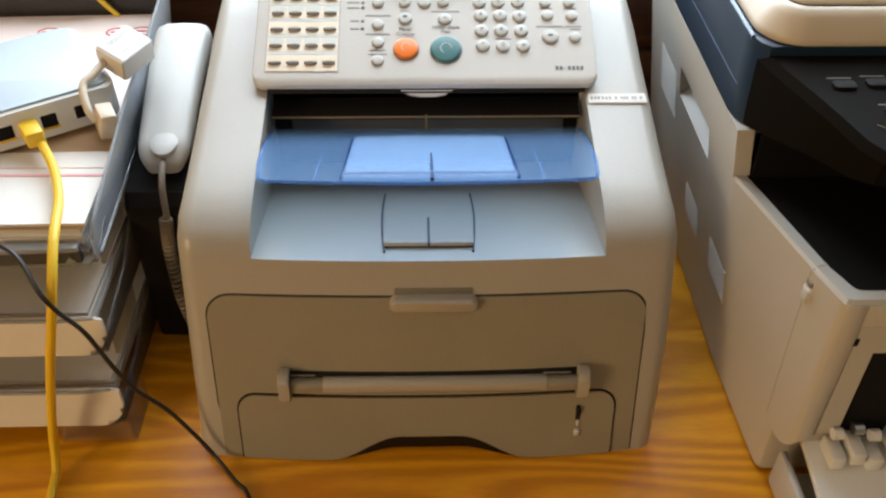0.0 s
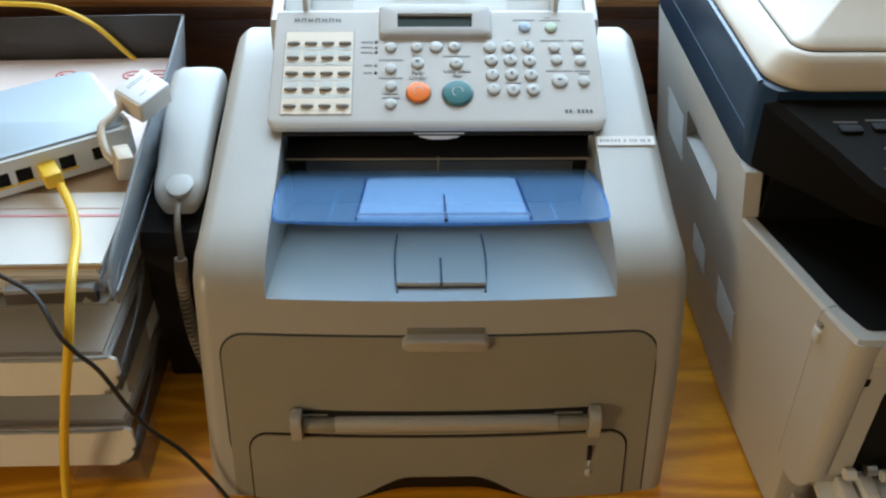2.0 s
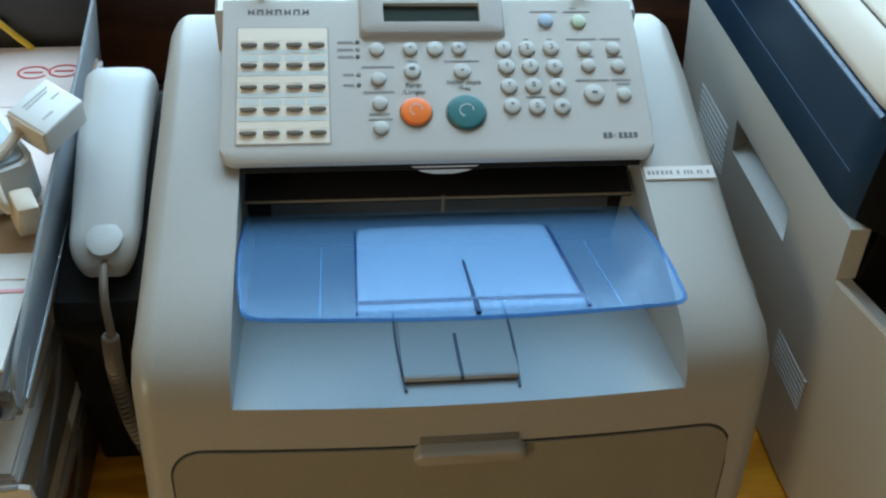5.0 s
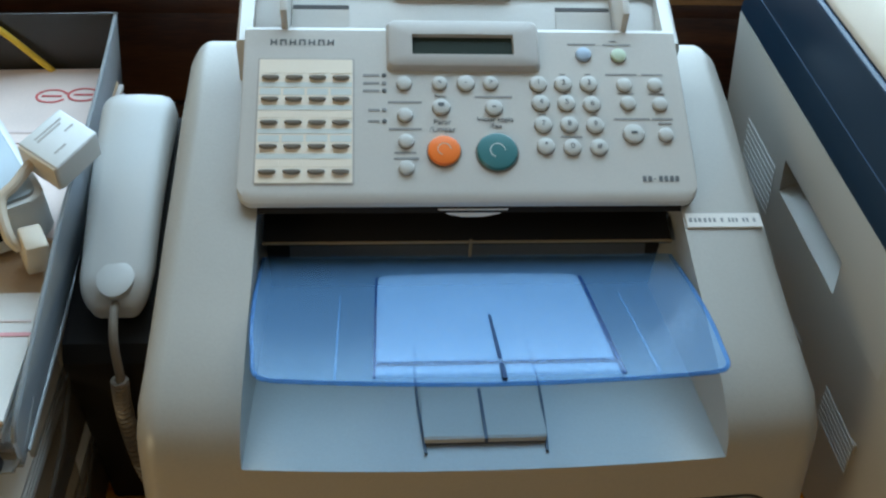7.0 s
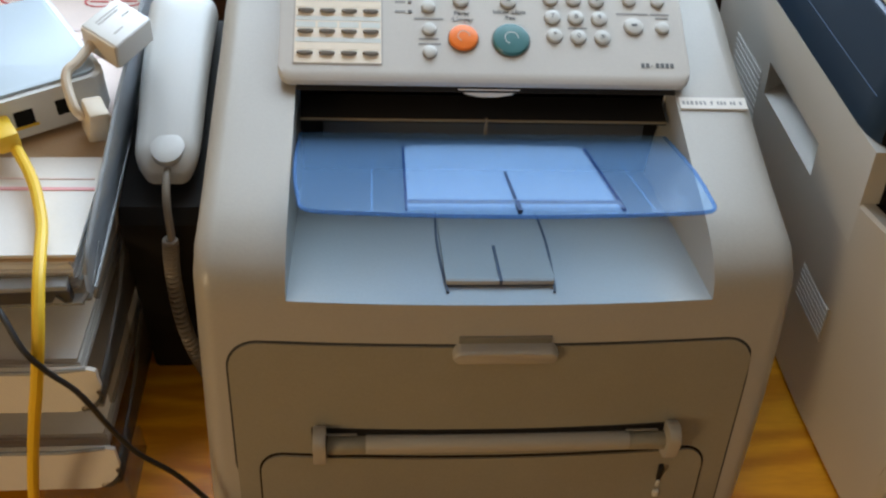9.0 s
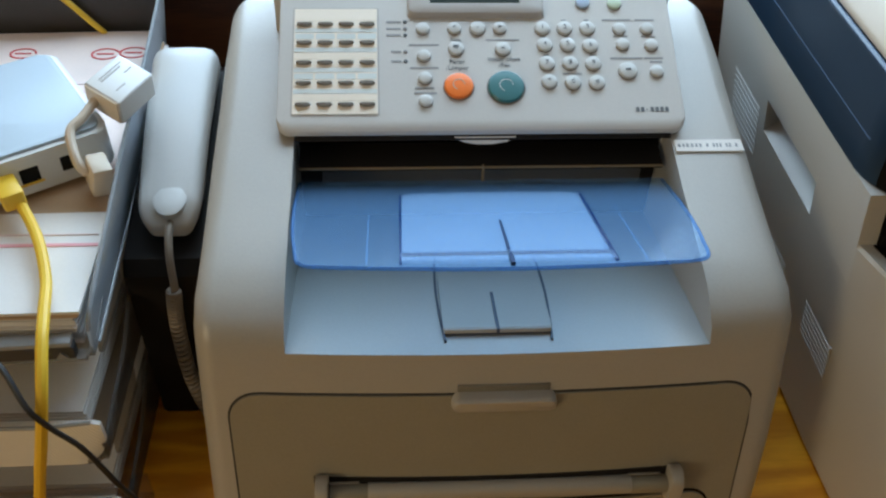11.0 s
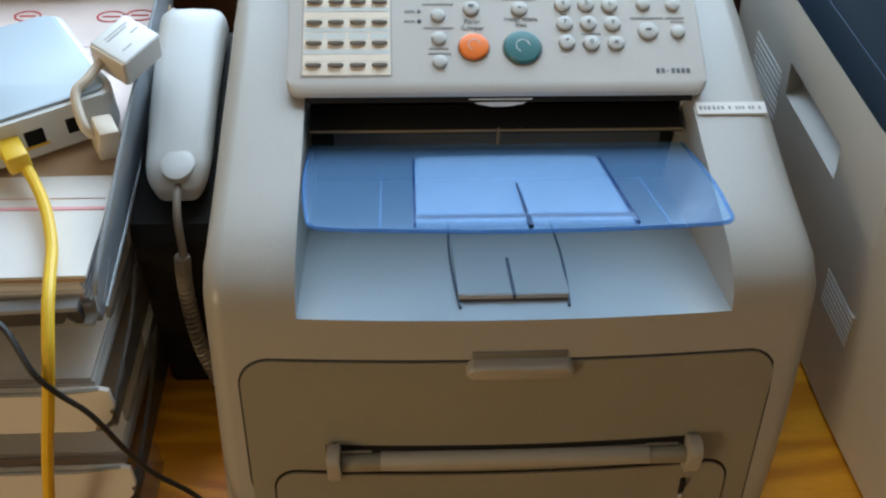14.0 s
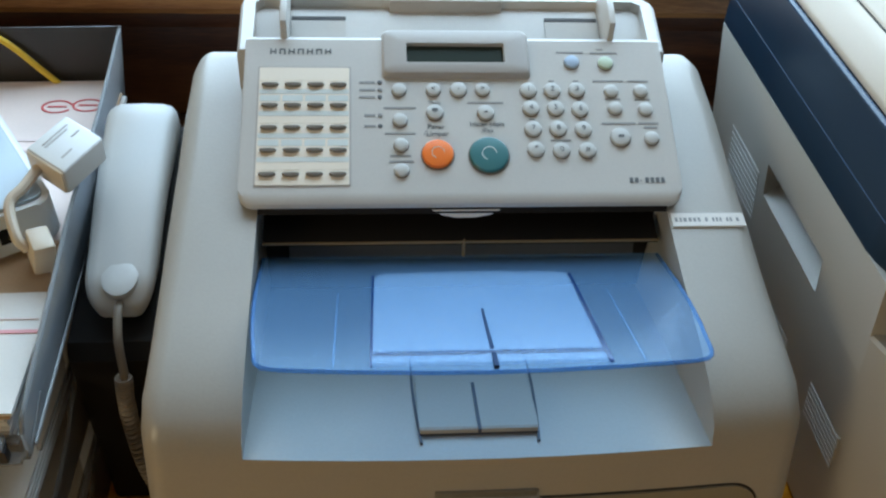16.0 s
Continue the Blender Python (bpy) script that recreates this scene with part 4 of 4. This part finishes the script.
for x, y, r, a0, a1 in ((-0.2910, 0.345, 0.0098, 20, 330), (-0.2690, 0.347, 0.0098, 0, 360), (-0.3560, 0.346, 0.009, 0, 300)):
    bm = bmesh.new()
    k = 28
    pts = [radians(a0 + (a1 - a0) * i / k) for i in range(k + 1)]
    loft([[(x + (r + q) * math.cos(t), y + 0.75 * (r + q) * math.sin(t), z) for q, z in ((0, 0.1903), (0.0016, 0.1903), (0.0016, 0.1909), (0, 0.1909))] for t in pts], bm=bm)
    part("red_ring", bm, RED, letter)
    part("red_bar", rbox(x - r * 0.7, x + r * 0.7, y - 0.0008, y + 0.0008, 0.1903, 0.1909, 0), RED, letter)
for i in range(7):
    part("text_bar", rbox(-0.440, -0.268 - 0.012 * (i % 3), 0.300 - 0.012 * i, 0.3025 - 0.012 * i, 0.1903, 0.1909, 0), PAPER_LINE, letter)
part("grey_line", rbox(-0.455, -0.2470, 0.1255, 0.1265, 0.1906, 0.1912, 0), PAPER_LINE, form)
part("pink_line", rbox(-0.455, -0.2450, 0.1150, 0.1175, 0.1906, 0.1912, 0), PINKINK, form)

# ---- router, plug and cables ----
rt = thing("internet_router", "flat white internet router with a silver-blue lid lying on papers", "router", (-0.33, 0.21, 0.196))
RM = Matrix.Translation((-0.2475, 0.1945, 0.1945)) @ Matrix.Rotation(radians(32.6), 4, "Z")


def rpart(name, bm, material, label="", parent=None):
    bmesh.ops.transform(bm, matrix=RM, verts=bm.verts[:])
    return part(name, bm, material, parent or rt, label)


shell = rpart("shell", prism(round_rect(-0.190, 0.0, 0.0, 0.118, 0.010, 5), 0.0, 0.0290, "z", r=0.003), WHITE, "white plastic shell")
rpart("lid", prism(round_rect(-0.186, -0.004, 0.004, 0.114, 0.008, 5), 0.0280, 0.0312, "z", r=0.0012), ROUTER_TOP, "silver-blue lid")
for i, x in enumerate((-0.0300, -0.0560, -0.0720, -0.0890, -0.1060, -0.1250)):
    rpart("port", rbox(x - 0.0060, x + 0.0060, -0.0006, 0.010, 0.0085, 0.0195, 0.0006), PBLACK, "black network socket", shell)
    if i:
        rpart("port_frame", rbox(x - 0.0078, x + 0.0078, -0.0003, 0.009, 0.0062, 0.0085, 0.0004), YELLOW, "", shell)
for x in (-0.07, -0.15):
    rpart("rubber_foot", rbox(x, x + 0.012, 0.02, 0.032, -0.0035, 0.0005, 0.001), BLACK)
rpart("rubber_foot", rbox(-0.03, -0.018, 0.095, 0.107, -0.0035, 0.0005, 0.001), BLACK)
net = thing("network_cable", "yellow network cable hanging from the router over the trays", "cable", (-0.30, 0.15, 0.19))
pb = rbox(-0.0790, -0.0650, -0.022, 0.006, 0.0075, 0.0200, 0.002)
bmesh.ops.transform(pb, matrix=RM, verts=pb.verts[:])
part("plug", pb, YELLOW, net, "yellow moulded plug")
e = RM @ Vector((-0.072, -0.020, 0.0135))
part("lead", tube(smooth_path([e, (-0.2960, 0.142, 0.2040), (-0.2780, 0.112, 0.2000), (-0.2655, 0.080, 0.1970), (-0.2585, 0.052, 0.1990), (-0.2545, 0.030, 0.1960), (-0.2530, 0.008, 0.180), (-0.2590, -0.001, 0.150), (-0.2680, -0.003, 0.118), (-0.2790, -0.005, 0.075), (-0.2880, -0.007, 0.035), (-0.2900, -0.016, 0.009), (-0.2890, -0.030, 0.0045), (-0.2860, -0.060, 0.0040), (-0.283, -0.12, 0.004), (-0.290, -0.20, 0.004)]), 0.0035), YELLOW, net, "yellow round lead")
net2 = thing("network_cable", "yellow network cable lying behind the router on the papers", "cable", (-0.33, 0.36, 0.20))
part("lead", tube(smooth_path([(-0.520, 0.395, 0.243), (-0.460, 0.392, 0.246), (-0.4150, 0.388, 0.2450), (-0.3680, 0.384, 0.2430), (-0.3330, 0.381, 0.2270), (-0.3080, 0.380, 0.2000), (-0.296, 0.380, 0.184), (-0.292, 0.380, 0.166)]), 0.0024), YELLOW, net2)
blk = thing("power_cable", "thin black cable lying across the desk and trays", "cable", (-0.23, 0.0, 0.0))
part("lead", tube(smooth_path([(-0.120, -0.085, 0.0022), (-0.1393, -0.0402, 0.0022), (-0.1500, -0.0285, 0.0024), (-0.1680, -0.0090, 0.0075), (-0.1820, -0.0025, 0.028), (-0.1985, 0.0, 0.0560), (-0.2172, 0.0, 0.0800), (-0.2278, 0.0, 0.1053), (-0.2389, 0.0, 0.1408), (-0.2510, 0.0, 0.1604), (-0.2589, 0.0, 0.1791), (-0.275, 0.018, 0.196), (-0.305, 0.04, 0.1945), (-0.34, 0.06, 0.1945)]), 0.0017, 8), BLACK, blk)

adp = thing("phone_adapter", "white telephone adapter with a short cord on the tray edge", "adapter", (-0.246, 0.235, 0.22))
pl, pt, pr = Vector((-0.2640, 0.2145, 0.2460)), Vector((-0.2470, 0.2455, 0.2495)), Vector((-0.2215, 0.2275, 0.2445))
e1 = (pt - pl).normalized()
e2 = pr - pt
w2 = e2.length
e2.normalize()
e3 = e2.cross(e1).normalized()
if e3.z < 0:
    e3 = -e3
AM = Matrix((e1, e2, e3)).transposed().to_4x4()
AM.translation = pl
L1 = (pt - pl).length
ab = rbox(0, L1, 0, w2, -0.019, 0, 0.0018, 3)
bmesh.ops.transform(ab, matrix=AM, verts=ab.verts[:])
shell = part("adapter_shell", ab, WHITE, adp, "white plastic box")
for i, (a0, a1, b) in enumerate(((0.008, 0.030, 0.006), (0.008, 0.027, 0.0085), (0.024, 0.031, 0.0150), (0.008, 0.017, 0.022))):
    tb = rbox(a0, a1, b, b + 0.0011, -0.0002, 0.0003, 0)
    bmesh.ops.transform(tb, matrix=AM, verts=tb.verts[:])
    part("print_bar", tb, BEZEL, shell)
ib = rbox(-0.0012, 0.0012, 0.0010, w2 - 0.001, -0.0180, -0.001, 0.0008)
bmesh.ops.transform(ib, matrix=AM, verts=ib.verts[:])
part("end_face", ib, IVORY, shell, "ivory socket end")
s0 = AM @ Vector((-0.001, 0.009, -0.010))
part("cord", tube(smooth_path([s0, s0 + Vector((-0.006, -0.014, -0.004)), (-0.2700, 0.1850, 0.2270), (-0.2640, 0.1680, 0.2160), (-0.2590, 0.1660, 0.2080)]), 0.0032), IVORY, adp, "short ivory cord")
qb = rbox(-0.0065, 0.0065, -0.009, 0.009, -0.012, 0.012, 0.002, m=pose(-0.2530, 0.1685, 0.2050, 12, 8, 30))
part("cord_plug", qb, IVORY, adp, "ivory plug")

# ---- laser printer beside the fax ----
prn = thing("laser_printer", "off-white laser printer with a navy scanner band standing beside the fax", "printer", (0.42, 0.16, 0.0))


def side_x(z):
    return 0.252 - 0.148 * z


def lean(bm):
    for v in bm.verts:
        v.co.x += side_x(v.co.z)
    return bm


def edge_x(z):
    """Where the side meets the front cover."""
    return 0.2565 - 0.049 * z


def corner_x(z):
    return 0.2554 + 0.03 * (0.2085 - z)


def plan(z, yb, inset=0.0, front=True):
    a, b, c = side_x(z) + inset, edge_x(z) + inset, corner_x(z) + inset
    def mid(y):
        return a + (b - a) * ((0.085 - y) / 0.101) ** 1.05
    rear = [(a, yb, z), (a, min(0.16, yb - 0.0005), z), (a, min(0.085, yb - 0.001), z), (mid(0.050), 0.050, z), (mid(0.012), 0.012, z)]
    if front:
        return rear + [(b, -0.016, z), (c - 0.0012, -0.0440 + inset, z), (c + 0.0008, -0.0468 + inset, z), (c + 0.0045, -0.0478 + inset, z), (0.62, -0.0478 + inset, z), (0.62, yb, z)]
    return rear + [(b, -0.016, z), (b + 0.0008, -0.0195, z), (b + 0.003, -0.0225, z), (b + 0.007, -0.0235, z), (0.62, -0.0235, z), (0.62, yb, z)]


pb = loft([plan(z, 0.372, 0.0, False) for z in (0.004, 0.05, 0.10, 0.15, 0.178)])
body = part("lower_body", pb, PRN, prn, "off-white plastic lower housing", sharp=30)
fb = loft([plan(z, 0.083) for z in (0.178, 0.20, 0.2085)] + [plan(0.2110, 0.083, 0.0015)])
part("front_rim", fb, PRN, prn, "off-white rim round the paper outlet", sharp=30)
part("outlet_floor", prism([(x, y) for x, y, z in plan(0.2115, 0.082, 0.0098)], 0.2070, 0.2118, "z"), PBLACK, prn, "black paper outlet")
sp = bmesh.new()
for y0, y1, z0, z1 in ((0.083, 0.372, 0.2055, 0.2500), (0.250, 0.372, 0.178, 0.2055), (0.083, 0.150, 0.178, 0.2055)):
    rbox(0.0, 0.012, y0, y1, z0, z1, 0, bm=sp)
lean(sp)
rbox(0.262, 0.268, 0.09, 0.372, 0.178, 0.250, 0, bm=sp)
part("side_panel", sp, PRN, prn, "off-white side panel with a hand recess", sharp=30)
sl = prism([(0.0, 0.1775), (0.030, 0.1990), (0.040, 0.2040), (0.040, 0.1775)], 0.1485, 0.2515, "y")
part("recess_slope", lean(sl), PRN, prn, "sloping floor of the hand recess")
part("rear_wall", rbox(0.232, 0.62, 0.364, 0.372, 0.178, 0.25, 0), PRN, prn)
part("outlet_back", rbox(0.2330, 0.62, 0.0795, 0.0835, 0.2115, 0.250, 0), PBLACK, prn, "black back of the paper outlet")
for y0, y1, z0, z1, n in ((0.262, 0.324, 0.142, 0.190, 9), (0.080, 0.1276, 0.083, 0.117, 7), (0.168, 0.2120, 0.079, 0.111, 7)):
    vent = part("vent", lean(rbox(-0.0001, 0.004, y0, y1, z0, z1, 0)), PRN, prn, "ventilation grille in the side")
    for i in range(n):
        z = z0 + (z1 - z0) * (i + 0.5) / n
        part("slat", lean(rbox(-0.0005, 0.002, y0 + 0.001, y1 - 0.001, z - (z1 - z0) / n * 0.22, z + (z1 - z0) / n * 0.22, 0)), SLAT_LIT, vent)
part("base_foot", lean(rbox(0.008, 0.03, 0.03, 0.35, 0.0, 0.006, 0.001)), PBLACK, prn)

# scanner band, control panel and lid
nb = bmesh.new()
navy = [(0.6200, 0.372), (0.2150, 0.372), (0.2150, 0.110), (0.2158, 0.100), (0.2185, 0.093), (0.2240, 0.086), (0.6200, 0.086)]
prism(navy, 0.250, 0.3125, "z", r=0.0012, bm=nb)
scan = part("scanner_band", nb, NAVY, prn, "dark navy scanner housing", sharp=40)
# The highlight on the band's upper edge is drawn as a paler blue tube.
part("band_edge", tube([Vector((0.2163, y, 0.3122)) for y in (0.100, 0.15, 0.2, 0.25, 0.3, 0.37)], 0.0017, 8), NAVY_HIGHLIGHT, scan, "paler tube painting the highlight along the upper edge")
part("band_line", rbox(0.2146, 0.2152, 0.105, 0.37, 0.2735, 0.2741, 0), NAVY_HIGHLIGHT, scan)
cpoly = [(0.2185, 0.094), (0.2260, 0.072), (0.2420, 0.034), (0.2550, -0.003), (0.2640, -0.016), (0.2900, -0.028), (0.6200, -0.030), (0.6200, 0.094)]
bot = [(0.2195, 0.093), (0.2290, 0.072), (0.2470, 0.040), (0.2600, 0.006), (0.2700, -0.004), (0.2950, -0.014), (0.6200, -0.016), (0.6200, 0.093)]
cb = loft([[(x, y, 0.250 + 0.02 * max(0, (0.09 - y) / 0.11)) for x, y in bot], [(x, y, 0.300 - 0.010 * (0.094 - y) / 0.12) for x, y in cpoly], [(x + 0.003, y + 0.001, 0.3065 - 0.010 * (0.094 - y) / 0.12) for x, y in cpoly]])
cp = part("operation_panel", cb, PBROWN, prn, "black operation panel", sharp=25)


def cpz(y):
    return 0.3068 - 0.010 * (0.094 - y) / 0.12


for x, y in ((0.262, 0.052), (0.284, 0.054), (0.306, 0.056), (0.285, 0.024), (0.308, 0.024), (0.330, 0.054)):
    part("panel_key", prism(round_rect(x - 0.0075, x + 0.0075, y - 0.0045, y + 0.0045, 0.003, 4), cpz(y) - 0.001, cpz(y) + 0.0016, "z", r=0.0006), PBLACK, cp, "small black key")
    part("key_caption", rbox(x - 0.0085, x + 0.0075, y + 0.0080, y + 0.0095, cpz(y) - 0.001, cpz(y) + 0.0004, 0), PANEL_INK, cp)
    part("key_caption", rbox(x - 0.0065, x + 0.0085, y + 0.0110, y + 0.0122, cpz(y) - 0.001, cpz(y) + 0.0005, 0), PANEL_INK, cp)
part("panel_arc", tube(smooth_path([(0.268, 0.012, cpz(0.012)), (0.282, 0.002, cpz(0.0)), (0.300, -0.004, cpz(-0.004)), (0.33, -0.006, cpz(-0.006))]), 0.0007, 6), PANEL_INK, cp)
lid = part("scanner_lid", slab(0.2185, 0.70, 0.0840, 0.46, 0.030, ((0.3128, 0.001), (0.3140, 0.0), (0.3180, 0.0012), (0.3290, 0.0085), (0.3325, 0.0115), (0.3335, 0.0155), (0.3335, 0.03))), PRN_LID, prn, "cream scanner lid with rounded corners", sharp=60)
part("lid_gap", slab(0.2350, 0.69, 0.1005, 0.45, 0.016, ((0.3300, 0.0), (0.3341, 0.0))), SEAM, lid)
dome = slab(0.2360, 0.69, 0.1015, 0.45, 0.015, ((0.3330, 0.0), (0.3350, 0.0), (0.3365, 0.0015), (0.3390, 0.012), (0.3440, 0.040), (0.3480, 0.080)))
for v in dome.verts:
    if v.co.z > 0.3355:
        v.co.z += 0.42 * max(0, min(0.16, v.co.y - 0.105)) * min(1, max(0, (v.co.x - 0.240) / 0.05))
part("feeder_cover", dome, PRN_LID, lid, "cream document feeder cover sloping to the front", sharp=60)

# front of the printer: cover, latch, opening, bypass tray and cassette
part("cover_gap", tube([Vector((edge_x(z) - 0.0010, -0.0158, z)) for z in (0.2085, 0.16, 0.11, 0.064)], 0.0006, 6), BEZEL, prn, "thin seam of the front cover")
part("rim_gap", tube([Vector((edge_x(0.209) - 0.0003, -0.0162, 0.2090)), Vector((0.2495, -0.0150, 0.2112)), Vector((0.2580, -0.0135, 0.2113))], 0.0005, 6), BEZEL, prn)
cv = bmesh.new()
grid = []
for f, y, zb in ((0.0, -0.0165, 0.0640), (0.2, -0.0225, 0.0590), (0.45, -0.0300, 0.0560), (0.7, -0.0375, 0.0570), (0.9, -0.0430, 0.0610), (1.05, -0.0470, 0.0660), (1.4, -0.0490, 0.0710), (None, -0.0492, 0.0760)):
    col = []
    for j in range(9):
        z = zb + (0.2083 - zb) * j / 8
        col.append(cv.verts.new((0.2705 if f is None else edge_x(z) - 0.0012 + (corner_x(z) + 0.0004 - edge_x(z)) * f, y, z)))
    grid.append(col)
for p, q in zip(grid, grid[1:]):
    for j in range(8):
        cv.faces.new((p[j], q[j], q[j + 1], p[j + 1]))
ring = grid[0][::-1] + [c[0] for c in grid[1:-1]] + grid[-1] + [c[-1] for c in reversed(grid[1:-1])]
inner = [cv.verts.new(v.co + Vector((0.003, 0.003, 0))) for v in ring]
for i in range(len(ring)):
    j = (i + 1) % len(ring)
    cv.faces.new((ring[i], ring[j], inner[j], inner[i]))
cover = part("front_cover", cv, PRN, prn, "off-white front cover with a rounded lower edge", sharp=50)
part("cover_top", rbox(0.2704, 0.62, -0.0492, -0.044, 0.1895, 0.2083, 0.0006), PRN, cover)
part("cover_latch", rbox(0.2448, 0.2500, -0.0225, -0.0125, 0.1830, 0.1950, 0.0024, 3), PRN, cover, "small off-white latch")
# The notch over the latch is a darker block, its shade painted on.
part("latch_notch", rbox(0.2450, 0.2500, -0.0215, -0.0140, 0.1965, 0.2010, 0.0012), RECESS_SHADE, cover)
part("bypass_panel", prism([(0.2718, 0.1885), (0.62, 0.1885), (0.62, 0.1643), (0.2870, 0.1643), (0.2888, 0.0800), (0.2740, 0.0800), (0.2718, 0.17)], -0.0482, -0.044, "y"), PRN, prn, "off-white panel round the bypass")
part("panel_gap", rbox(0.2700, 0.62, -0.0440, -0.0400, 0.060, 0.195, 0), BEZEL, prn)
part("cover_notch", rbox(0.2702, 0.2742, -0.0490, -0.046, 0.1715, 0.1780, 0.0006), PBLACK, prn)
opening = part("bypass_opening", rbox(0.2868, 0.60, -0.0448, -0.0405, 0.056, 0.1645, 0), PBLACK, prn, "black open paper bypass")
for i, (x, z) in enumerate(((0.281, 0.080), (0.294, 0.085), (0.308, 0.078), (0.322, 0.090), (0.336, 0.080))):
    part("feed_rib", rbox(x, x + 0.010, -0.068, -0.046, z - 0.016, z - 0.004, 0.0012), WHITE, opening, "white feed rib")
    part("feed_roller", tube([Vector((x + 0.001, -0.053, z + 0.006)), Vector((x + 0.008, -0.053, z + 0.006))], 0.0045, 10), STEEL if i % 2 else WHITE, opening)
bt = bmesh.new()
prism([(-0.044, 0.060), (-0.044, 0.066), (-0.160, 0.042), (-0.160, 0.038)], 0.2700, 0.60, r=0.0008, bm=bt)
part("bypass_tray", bt, WHITE, prn, "white open bypass tray")
cs = bmesh.new()
rbox(0.2620, 0.61, -0.100, -0.096, 0.004, 0.042, 0.002, bm=cs)
rbox(0.2620, 0.2680, -0.096, -0.034, 0.004, 0.042, 0.002, bm=cs)
rbox(0.2680, 0.61, -0.096, -0.034, 0.004, 0.010, 0.0, bm=cs)
part("cassette", cs, PRN, prn, "off-white open paper cassette")
